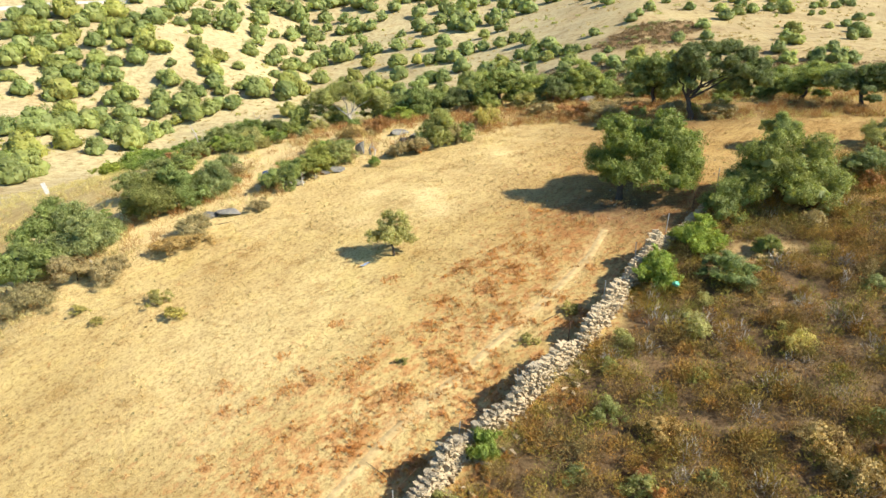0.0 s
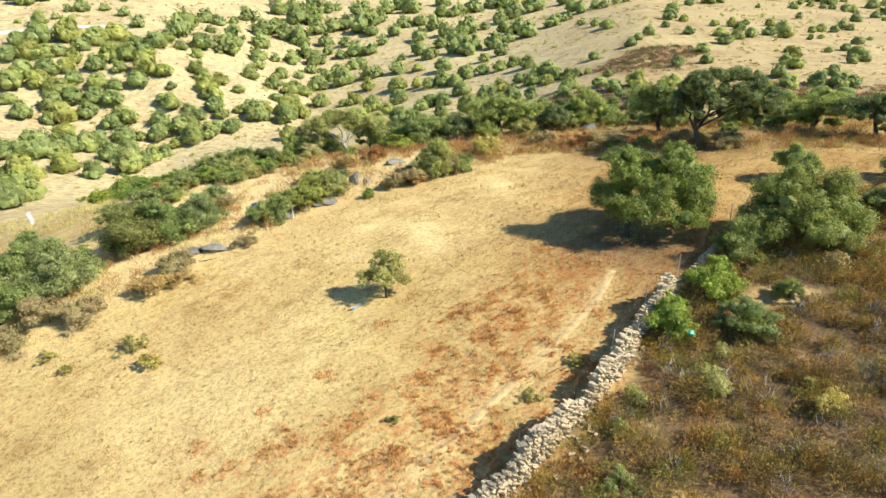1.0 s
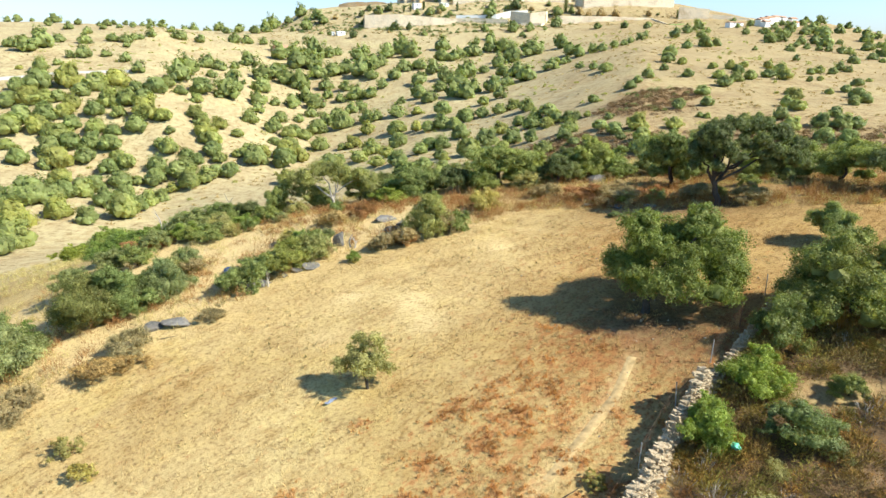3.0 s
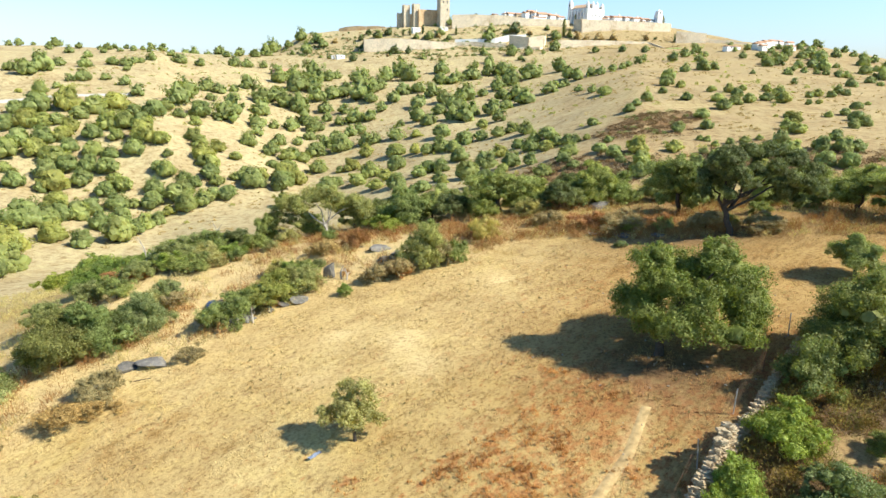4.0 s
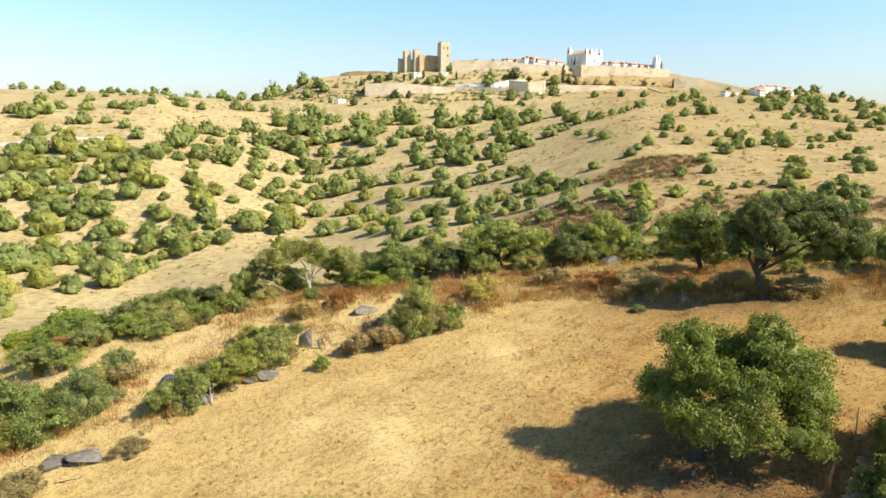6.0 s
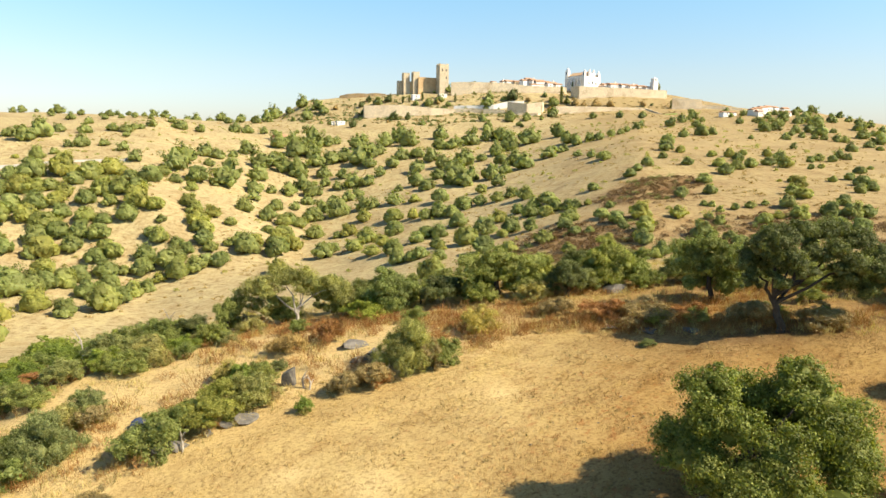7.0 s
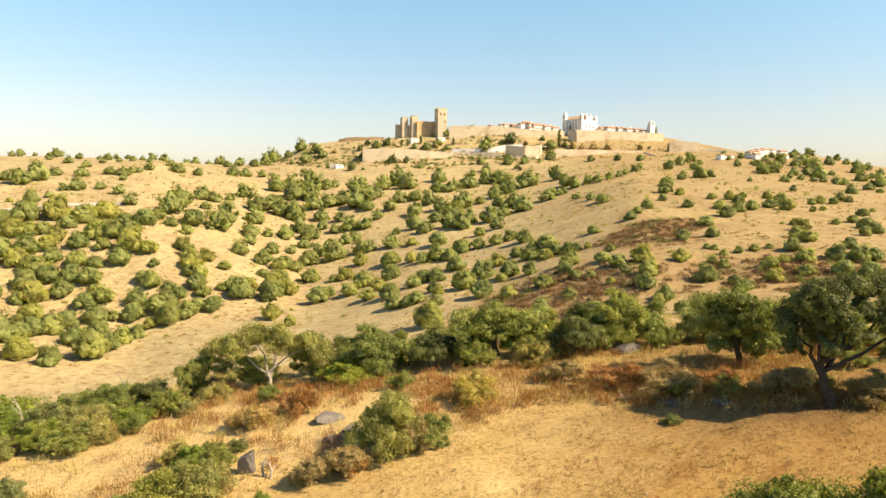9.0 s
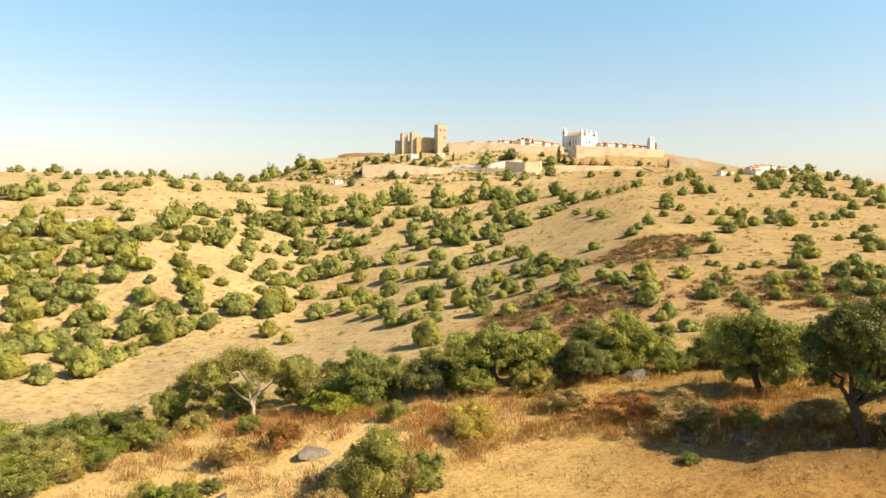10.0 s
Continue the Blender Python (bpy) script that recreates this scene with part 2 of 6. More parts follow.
CASTLE_STONE = masonry_material("castle_masonry", (0.54, 0.46, 0.335))
CURTAIN_STONE = masonry_material("orange_masonry", (0.56, 0.395, 0.225))
TOWN_STONE = masonry_material("town_wall_masonry", (0.70, 0.585, 0.425))
WHITEWASH = plain("whitewash", (0.80, 0.78, 0.74), 0.8, wear=0.10, scale=0.4)
ROOF_TILE = plain("terracotta_roof", (0.46, 0.27, 0.16), 0.85, wear=0.35, scale=1.2)
DARK_OPENING = plain("dark_opening", (0.035, 0.035, 0.04), 0.5)
METAL = plain("galvanised_steel", (0.50, 0.49, 0.47), 0.5, 0.5, 0.3, 20)
RUST = plain("rusty_iron", (0.16, 0.085, 0.05), 0.8, 0.3, 0.4, 20)
ROAD = plain("pale_road", (0.47, 0.43, 0.37), 0.9, wear=0.2, scale=0.5)
BLUE_PLASTIC = plain("blue_plastic", (0.035, 0.055, 0.11), 0.5, wear=0.3)
GREEN_PLASTIC = plain("green_plastic", (0.12, 0.45, 0.30), 0.4, wear=0.2)
WHITE_PAINT = plain("white_paint", (0.78, 0.78, 0.76), 0.5, wear=0.1)
TRACK_EARTH = plain("trodden_earth", (0.47, 0.335, 0.155), 0.95, wear=0.45, scale=3.0, gloss=0.1)
LAWN = plain("watered_lawn", (0.16, 0.28, 0.05), 0.9, wear=0.3, scale=0.5)

# ---- the ground ----
# heights of the far ground, metres: one row for each distance ahead, one column for each bearing x / y
BEARINGS = (-0.80, -0.52, -0.40, -0.33, -0.28, -0.05, 0.19, 0.42, 0.56, 0.71)
FAR_GROUND = (
    (70, (-9.0, -4.5, -2.2, -0.6, 0.2, 4.2, 5.8, 7.0, 7.7, 8.5)),
    (95, (-22.0, -17.0, -13.0, -10.4, -9.0, -2.0, 0.0, 2.5, 3.7, 5.0)),
    (130, (-34.0, -29.0, -24.0, -20.7, -19.0, -13.0, -10.0, -7.0, -5.6, -4.0)),
    (180, (-37.0, -37.0, -34.0, -32.0, -31.0, -21.0, -14.0, -10.0, -8.1, -6.0)),
    (240, (-25.8, -39.2, -35.3, -32.8, -31.4, -19.7, -1.2, -0.3, 0.2, 0.8)),
    (300, (-4.5, -6.9, -19.0, -26.8, -31.0, -15.1, 8.0, 5.5, 4.5, 3.4)),
    (380, (20.3, 10.3, -4.6, -14.3, -19.5, -5.7, 16.2, 12.2, 10.4, 8.4)),
    (500, (33.5, 31.6, 19.8, 12.1, 8.0, 11.3, 28.3, 23.5, 20.6, 17.4)),
    (640, (37.9, 34.5, 31.5, 32.0, 34.5, 39.7, 41.7, 44.5, 31.0, 25.4)),
    (690, (34.5, 31.0, 30.5, 37.0, 54.0, 65.5, 60.0, 43.5, 28.5, 24.5)),
    (720, (32.8, 29.0, 30.0, 40.0, 57.0, 69.6, 68.0, 42.5, 27.0, 24.0)),
    (1000, (10.0, 15.0, 15.0, 20.0, 30.0, 40.0, 38.0, 20.0, 12.8, 5.0)),
    (2600, (-60.0, -60.0, -60.0, -60.0, -60.0, -60.0, -60.0, -60.0, -60.0, -60.0)),
)


def step(a, b, v):
    w = np.clip((v - a) / (b - a), 0, 1)
    return w * w * (3 - 2 * w)


def bend(knots, v):
    """Places v among the knots: the knot below, and a softened way to the next."""
    k = np.clip(np.searchsorted(knots, v) - 1, 0, len(knots) - 2)
    w = np.clip((v - knots[k]) / (knots[k + 1] - knots[k]), 0, 1)
    return k, 0.65 * w + 0.35 * w * w * (3 - 2 * w)


def height(x, y):
    """The height of the ground, for arrays or single numbers."""
    x, y = np.asarray(x, float), np.asarray(y, float)
    xn, yn = np.clip(x, -60, 40), np.clip(y, 4, 70)
    near = -5.21 + 0.1745 * xn + 0.3322 * yn - 0.00282 * yn * yn - 0.00124 * xn * yn
    near = near - 0.22 * np.clip(-x - 23, 0, 60)
    rows = np.array([r[0] for r in FAR_GROUND], float)
    grid = np.array([r[1] for r in FAR_GROUND])
    ya = np.clip(y, 70, 2600)
    i, v = bend(rows, ya)
    j, w = bend(np.array(BEARINGS), np.clip(x / np.maximum(ya, 1), -0.8, 0.71))
    far = (grid[i, j] * (1 - w) + grid[i, j + 1] * w) * (1 - v) + (grid[i + 1, j] * (1 - w) + grid[i + 1, j + 1] * w) * v
    far = far + step(100, 260, y) * (0.7 * np.sin(x / 17 + 2 * np.sin(y / 41)) * np.sin(y / 23 + 0.6) + 0.35 * np.sin(x / 6.1 + 1.2) * np.sin(y / 7.7))
    z = near + (far - near) * step(50, 74, y)
    rough = 0.06 * np.sin(x / 1.7 + 1.5 * np.sin(y / 2.9)) * np.sin(y / 1.3 + 0.7 * np.sin(x / 2.3)) + 0.1 * np.sin(x / 4.3 + 0.4) * np.sin(y / 5.1 + 1)
    return z + rough


def raw_mesh(name, verts, faces, material, smooth=False):
    """A mesh from arrays; all faces have the same number of corners."""
    verts, faces = np.asarray(verts, np.float32), np.asarray(faces, np.int32)
    me = bpy.data.meshes.new(name)
    k = faces.shape[1]
    me.vertices.add(len(verts))
    me.vertices.foreach_set("co", verts.ravel())
    me.loops.add(faces.size)
    me.loops.foreach_set("vertex_index", faces.ravel())
    me.polygons.add(len(faces))
    me.polygons.foreach_set("loop_start", np.arange(0, faces.size, k, dtype=np.int32))
    me.polygons.foreach_set("use_smooth", np.full(len(faces), smooth))
    me.materials.append(material)
    me.update(calc_edges=True)
    return me


def float_layer(me, name, values):
    me.attributes.new(name, "FLOAT", "POINT").data.foreach_set("value", np.asarray(values, np.float32))


def line_distance(x, y, line):
    """Distance of points from a broken line, and on which side of it they lie (positive: right)."""
    best, side = np.full(np.shape(x), 1e9), np.zeros(np.shape(x))
    for (ax, ay), (bx, by) in zip(line, line[1:]):
        dx, dy = bx - ax, by - ay
        s = np.clip(((x - ax) * dx + (y - ay) * dy) / (dx * dx + dy * dy), 0, 1)
        d = np.hypot(x - ax - s * dx, y - ay - s * dy)
        cross = (x - ax) * dy - (y - ay) * dx
        side = np.where(d < best, np.sign(cross), side)
        best = np.minimum(best, d)
    return best, side


def blob(x, y, cx, cy, rx, ry=None):
    return np.exp(-(((x - cx) / rx) ** 2 + ((y - cy) / (ry or rx)) ** 2))


WALL_LINE = ((-4.5, 12.5), (-1.9, 16.7), (-0.9, 18.2), (0.95, 20.4), (2.15, 21.8), (3.55, 23.4), (4.95, 25.5), (6.0, 27.4), (8.3, 30.6), (10.2, 33.2), (13.0, 37.0))
TRACK_LINE = ((-8.0, 12.5), (-4.9, 17.3), (-3.3, 19.9), (-0.6, 23.2), (2.2, 26.6), (4.6, 30.2), (5.6, 32.5))
FIELD_EDGE = ((-30, 20), (-22, 29), (-17, 36), (-13, 41), (-8, 47), (-1, 50.5), (3, 53), (9, 51), (16, 49), (26, 47), (40, 44))


# places where the dry grass has turned rusty
RUST_PATCHES = []
spread = random.Random(17)
while len(RUST_PATCHES) < 170:
    px, py = spread.uniform(-11, 8), spread.uniform(14, 37)
    odds = math.exp(-((px + 1.5) / 4.0) ** 2 - ((py - 21) / 5.5) ** 2) + math.exp(-((px - 1.5) / 3.5) ** 2 - ((py - 29) / 4.0) ** 2) + 0.35 * math.exp(-((px + 7) / 4) ** 2 - ((py - 19) / 5) ** 2)
    if spread.random() < odds:
        RUST_PATCHES.append((px, py, spread.uniform(0.15, 0.5)))


def grass_zones(x, y):
    """How rusty the grass is at each place: a faint wash, and many small patches."""
    track, side = line_distance(x, y, TRACK_LINE)
    rust = 0.45 * np.exp(-((track - 1.0) / 3.6) ** 2) * (side < 0) + 0.36 * (side > 0) + 0.25 * blob(x, y, -9, 20, 5, 6) + 0.30 * blob(x, y, 5, 42, 9, 9)
    rust = rust * step(40, 33, y) + 0.2 * blob(x, y, 5, 42, 9, 9)
    for px, py, r in RUST_PATCHES:
        rust = np.maximum(rust, 0.8 * blob(x, y, px, py, r * 1.3, r * 1.2))
    return np.clip(rust, 0, 1)


def pale_spots(x, y):
    """Bare, trodden places in the field."""
    return np.clip(0.85 * blob(x, y, -4.2, 39.0, 0.9, 1.1) + 0.8 * blob(x, y, -3.3, 36.9, 0.8, 0.9) + 0.75 * blob(x, y, -7.6, 40.0, 0.8, 0.7) + 0.7 * blob(x, y, 0.3, 45.6, 0.8, 0.8) + 0.5 * blob(x, y, -8.0, 36.1, 1.2, 0.8), 0, 1)


def dun_zone(x, y):
    """Where the field is browner and darker: the side towards the wall and the oaks."""
    return np.clip(0.9 * step(-3, 7, x - 0.35 * (y - 36)) * step(27, 36, y) + 0.35 * step(-8, 2, x) * step(24, 34, y) + 0.5 * blob(x, y, -14, 31, 4, 6), 0, 1)


def make_ground():
    turn = np.radians(np.concatenate([np.arange(-180, -54, 3.0), np.arange(-54, 50, 0.5), np.arange(50, 180, 3.0)]))
    r = [0.001, 0.6]
    while r[-1] < 4600:
        r.append(r[-1] + (0.4 if r[-1] < 78 else max(0.4, 0.016 * r[-1] - 0.85)))
    r = np.array(r)
    a, rr = np.meshgrid(turn, r)
    x, y = rr * np.sin(a), 2 + rr * np.cos(a)
    z = height(x, y)
    far_out = step(1500, 3500, rr)
    z = z * (1 - far_out) - 60 * far_out
    nt = len(turn)
    i, j = np.meshgrid(np.arange(len(r) - 1), np.arange(nt), indexing="ij")
    k = (j + 1) % nt
    faces = np.stack([i * nt + j, i * nt + k, (i + 1) * nt + k, (i + 1) * nt + j], -1).reshape(-1, 4)[:, ::-1]
    verts = np.stack([x, y, z], -1).reshape(-1, 3)
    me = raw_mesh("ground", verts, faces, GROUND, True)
    px, py = verts[:, 0], verts[:, 1]
    track, _ = line_distance(px, py, TRACK_LINE)
    wall, side = line_distance(px, py, WALL_LINE)
    edge, edge_side = line_distance(px, py, FIELD_EDGE)
    beyond = step(-1.5, 2.0, -edge * edge_side)
    right = step(0.0, 1.2, wall * side) * (py < 34) + 0.0
    pale = step(0.55, 0.20, track + 0.07 * np.sin(py * 3)) * 0.45 + pale_spots(px, py) + 0.5 * blob(px, py, -12, 24, 5, 5) + 0.35 * step(33, 40, py) * (1 - beyond) * step(7, -2, px) + 0.9 * beyond * (edge < 16) * step(4, -2, px) + 0.9 * blob(px, py, 12.2, 29.6, 2.0, 0.9)
    # brown litter below the oaks, with the great oak's shade darkened into it
    litter_shade = 0.8 * blob(px, py, 6.7, 35.5, 3.0, 2.4) + 0.8 * blob(px, py, 13, 50.6, 7, 2.2) + 0.35 * blob(px, py, 8, 33, 3)
    lush = beyond * (edge < 14) * (px > -2) * (0.05 + 0.25 * step(-0.2, 0.5, np.sin(px / 3.1 + 1.7 * np.sin(py / 4.7)) * np.sin(py / 3.7 + px / 9)))
    float_layer(me, "rust", grass_zones(px, py))
    float_layer(me, "pale", np.clip(pale, 0, 1))
    float_layer(me, "dun", dun_zone(px, py))
    float_layer(me, "soil", np.clip(np.maximum(np.maximum(right * (0.95 - 0.8 * blob(px, py, 12.2, 29.6, 2.0, 0.9)), litter_shade), lush), 0, 1))
    float_layer(me, "ochre", step(-20, 70, px - 0.05 * py))
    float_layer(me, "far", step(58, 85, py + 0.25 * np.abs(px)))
    scorched = 0.95 * blob(px, py, 47, 246, 17, 15) + 1.0 * blob(px, py, 15, 203, 22, 24) + 0.7 * blob(px, py, 62, 262, 14, 12) + 0.55 * blob(px, py, 85, 202, 45, 20)
    float_layer(me, "scorched", np.clip(scorched * (0.75 + 0.5 * np.sin(px / 3.3 + np.sin(py / 4)) * np.sin(py / 5.1)), 0, 1))
    ob = new("ground", me)
    return tagged(ob, "dry straw-coloured hillside ground with rust and bare patches", "ground", kind="structure")


make_ground()


# ---- building parts ----
def part(name, bm, material, parent, label=""):
    """Links a bmesh as one mesh object under a thing."""
    me = bpy.data.meshes.new(name)
    bm.to_mesh(me)
    bm.free()
    me.materials.append(material)
    ob = new(name, me)
    ob.parent = parent
    return tagged(ob, label)


def mesh_part(name, me, parent, label=""):
    ob = new(name, me)
    ob.parent = parent
    return tagged(ob, label)


def thing(name, m, label, category, group=""):
    ob = new(name)
    ob.empty_display_size = 0.3
    ob.matrix_basis = m
    return tagged(ob, label, category, group)


def on_ground(x, y, sink=0.0):
    return float(height(x, y)) - sink


def tube(points, radii, sides=7):
    """Vertices and quads of a bent, tapering tube."""
    p = np.array(points, float)
    along = np.gradient(p, axis=0)
    along /= np.linalg.norm(along, axis=1)[:, None] + 1e-9
    ref = np.where(np.abs(along[:, 2:3]) > 0.9, np.array([[1.0, 0, 0]]), np.array([[0, 0, 1.0]]))
    u = np.cross(along, ref)
    u /= np.linalg.norm(u, axis=1)[:, None] + 1e-9
    v = np.cross(along, u)
    a = np.linspace(0, 2 * np.pi, sides, endpoint=False)
    ring = np.cos(a)[None, :, None] * u[:, None] + np.sin(a)[None, :, None] * v[:, None]
    verts = (p[:, None] + ring * np.array(radii)[:, None, None]).reshape(-1, 3)
    faces = []
    for i in range(len(p) - 1):
        for j in range(sides):
            k = (j + 1) % sides
            faces.append((i * sides + j, i * sides + k, (i + 1) * sides + k, (i + 1) * sides + j))
    return verts, np.array(faces)


def join(pieces):
    verts, faces, n = [], [], 0
    for v, f in pieces:
        verts.append(v)
        faces.append(np.asarray(f) + n)
        n += len(v)
    return np.concatenate(verts), np.concatenate(faces)


def leaves(rng, lobes, count, size, droop=-0.35, clump=0.42, per=60, stretch=1.5, swell=0.0):
    """Leaf blades in many small sprays, set over the outside of a cluster of lobes (x, y, z, radius, flatness)."""
    lobes = np.array(lobes, float)
    weight = lobes[:, 3] ** 2

    def ways(n):
        w = rng.normal(size=(n, 3))
        w /= np.linalg.norm(w, axis=1)[:, None]
        w[:, 2] = np.where(w[:, 2] < droop, -w[:, 2] * rng.random(n), w[:, 2])
        return w / np.linalg.norm(w, axis=1)[:, None]

    sprays = max(8, count // per)
    pick = rng.choice(len(lobes), sprays, p=weight / weight.sum())
    out = ways(sprays)
    flat = np.stack([np.ones(sprays), np.ones(sprays), lobes[pick, 4]], -1)
    heart = lobes[pick, :3] + out * flat * (lobes[pick, 3] * (0.55 + 0.42 * rng.random(sprays)))[:, None]
    span = lobes[pick, 3] * clump * (0.55 + 0.8 * rng.random(sprays))
    who = rng.integers(sprays, size=count)
    off = rng.normal(size=(count, 3))
    off /= np.linalg.norm(off, axis=1)[:, None]
    centre = heart[who] + off * np.array([1, 1, 0.8]) * (span[who] * rng.random(count) ** 0.45)[:, None]
    centre[:, 2] = np.where(centre[:, 2] < 0.02, 0.02 + 0.1 * rng.random(count) * size, centre[:, 2])
    normal = out[who] * 0.6 + off * 0.5 + rng.normal(size=(count, 3)) * 0.4
    if swell:
        whole = centre - lobes[:, :3].mean(0) * np.array((1, 1, 0.7))
        normal = normal * 0.6 + swell * whole / (np.linalg.norm(whole, axis=1)[:, None] + 1e-9)
    normal /= np.linalg.norm(normal, axis=1)[:, None]
    u = np.cross(normal, rng.normal(size=(count, 3)))
    u /= np.linalg.norm(u, axis=1)[:, None] + 1e-9
    v = np.cross(normal, u)
    s = size * (0.6 + 0.8 * rng.random(count))
    u, v = u * (s * stretch / 2)[:, None], v * (s / 2)[:, None]
    tris = np.stack([centre - u - 0.7 * v, centre + 1.3 * v - 0.3 * u, centre + 1.3 * u - 0.6 * v], 1).reshape(-1, 3)
    return tris, np.arange(count * 3).reshape(-1, 3)


def boughs(rng, lobes, each, least=0.36, most=0.58, reach=0.72):
    """Breaks each lobe of a crown into smaller tufts set round its outside, so that the outline is uneven and gaps stay between."""
    out = []
    for x, y, z, r, flat in lobes:
        for k in range(each):
            w = rng.normal(size=3)
            w /= np.linalg.norm(w)
            w[2] = abs(w[2]) if w[2] < -0.45 else w[2]
            s = r * rng.uniform(least, most)
            d = r * reach * rng.uniform(0.72, 1.12)
            out.append((x + w[0] * d, y + w[1] * d, max(z + w[2] * d * flat, 0.4 * s), s, 0.85))
    return out


def core(rng, lobes, share, detail=2):
    """The dense inside of a crown: a lumpy, leaf-dark body within each lobe."""
    bm = bmesh.new()
    bmesh.ops.create_icosphere(bm, subdivisions=detail, radius=1)
    ball, tris = np.array([v.co for v in bm.verts]), np.array([[v.index for v in f.verts] for f in bm.faces])
    bm.free()
    pieces = []
    for x, y, z, r, flat in lobes:
        lump = 1 + 0.16 * np.sin(ball @ rng.normal(size=3) * 4 + rng.random() * 6) + 0.10 * rng.normal(size=len(ball))
        v = ball * (lump * r * share)[:, None] * np.array((1, 1, flat)) + np.array((x, y, z))
        v[:, 2] = np.maximum(v[:, 2], 0.02)
        pieces.append((v, tris))
    return pieces


def dome_lobes(rng, count, tall, spread=0.62):
    """Lobes that fill an uneven, rounded crown of radius one, from near the ground to the given height."""
    out = [(0, 0, tall * 0.42, 0.56, tall * 0.66)]
    for k in range(count):
        a = 2 * math.pi * (k + rng.random() * 0.8) / count
        d = spread * (0.55 + 0.6 * rng.random())
        r = 0.25 + 0.22 * rng.random() ** 1.4
        out.append((d * math.cos(a), d * math.sin(a), tall * (0.14 + 0.40 * rng.random()), r, 0.9))
    for k in range(max(2, count // 3)):
        a = rng.random() * 6.28
        d = 0.15 + 0.3 * rng.random()
        out.append((d * math.cos(a), d * math.sin(a), tall * (0.58 + 0.22 * rng.random()), 0.24 + 0.14 * rng.random(), 0.9))
    return out


def round_lobes(rng, tall):
    """Lobes of a compact, domed tree of radius one that reaches down to the ground."""
    out = [(0, 0, tall * 0.42, 0.80, tall * 0.66)]
    for k in range(9):
        a = 2 * math.pi * (k + rng.random() * 0.8) / 9
        d = 0.44 + 0.16 * rng.random()
        out.append((d * math.cos(a), d * math.sin(a), tall * (0.18 + 0.24 * rng.random()), 0.40 + 0.10 * rng.random(), 0.95))
    for k in range(5):
        a = 2 * math.pi * (k + rng.random()) / 5
        d = 0.16 + 0.26 * rng.random()
        out.append((d * math.cos(a), d * math.sin(a), tall * (0.56 + 0.14 * rng.random()), 0.30 + 0.10 * rng.random(), 0.9))
    return out


def oak_lobes(rng, cx, cy, wide, deep, low, tall, peaks):
    """Lobes of a broad oak: two rings of heavy lobes and a few peaks (x, y, z, radius)."""
    out = []
    for k in range(10):
        a = 2 * math.pi * (k + 0.5 * rng.random()) / 10
        r = 0.92 + 0.25 * rng.random()
        out.append((cx + (wide - r) * math.cos(a), cy + (deep - r) * math.sin(a), low + r * 0.75 + 0.35 * rng.random(), r, 0.82))
    for k in range(7):
        a = 2 * math.pi * (k + 0.6 * rng.random()) / 7
        r = 0.85 + 0.25 * rng.random()
        out.append((cx + wide * 0.46 * math.cos(a), cy + deep * 0.46 * math.sin(a), low + (tall - low) * (0.52 + 0.12 * rng.random()), r, 0.85))
    return out + [(x, y, z, r, 0.9) for x, y, z, r in peaks]


def trunk_pieces(rng, top, girth, limbs, lean=(0, 0)):
    """A bent trunk to the height top, and limbs from it to the given points."""
    k = np.linspace(0, 1, 6)
    wob = rng.normal(size=(6, 2)) * 0.035 * top
    wob[0] = 0
    line = np.stack([lean[0] * k + wob[:, 0], lean[1] * k + wob[:, 1], top * k - 0.12 * (k == 0)], -1)
    trunk = tube(line, girth * (1.35 - 0.6 * k ** 0.5), 9)
    out = []
    for p in limbs:
        s = 0.55 + 0.4 * rng.random()
        a = np.array([np.interp(s, k, line[:, i]) for i in range(3)])
        b = np.array(p, float)
        q = np.linspace(0, 1, 6)
        way = a + (b - a) * q[:, None]
        way[:, 2] += np.sin(q * np.pi) * 0.10 * np.linalg.norm(b - a)
        way[1:-1] += rng.normal(size=(4, 3)) * 0.04 * np.linalg.norm(b - a)
        out.append(tube(way, girth * (0.55 - 0.42 * q), 6))
    return trunk, out


def make_tree(name, seed, lobes, count, size, leaf, top, girth, label, category, group="", bark=BARK, lean=(0, 0), limbs=5, split=True, droop=-0.35, clump=0.42, per=60, stretch=1.5, heart=0.0, detail=2, tufts=0, swell=0.0):
    """A tree at the origin: trunk, limbs and crown."""
    rng = np.random.default_rng(seed)
    ob = thing(name, pose(0, 0, 0), label, category, group)
    order = sorted(range(len(lobes)), key=lambda k: -lobes[k][3])[:limbs]
    ends = [lobes[k][:3] for k in order]
    trunk, arms = trunk_pieces(rng, top, girth, ends, lean)
    if split:
        mesh_part("trunk", raw_mesh("trunk", *trunk, bark, True), ob)
        for arm in arms:
            mesh_part("limb", raw_mesh("limb", *arm, bark, True), ob)
    else:
        mesh_part("trunk", raw_mesh("trunk", *join([trunk] + arms), bark, True), ob)
    v, f = leaves(rng, boughs(rng, lobes, tufts) if tufts else lobes, count, size, droop, clump, per, stretch, swell)
    if heart:
        v, f = join([(v, f)] + core(rng, lobes, heart, detail))
    mesh_part("crown", raw_mesh("crown", v, f, leaf), ob)
    return ob


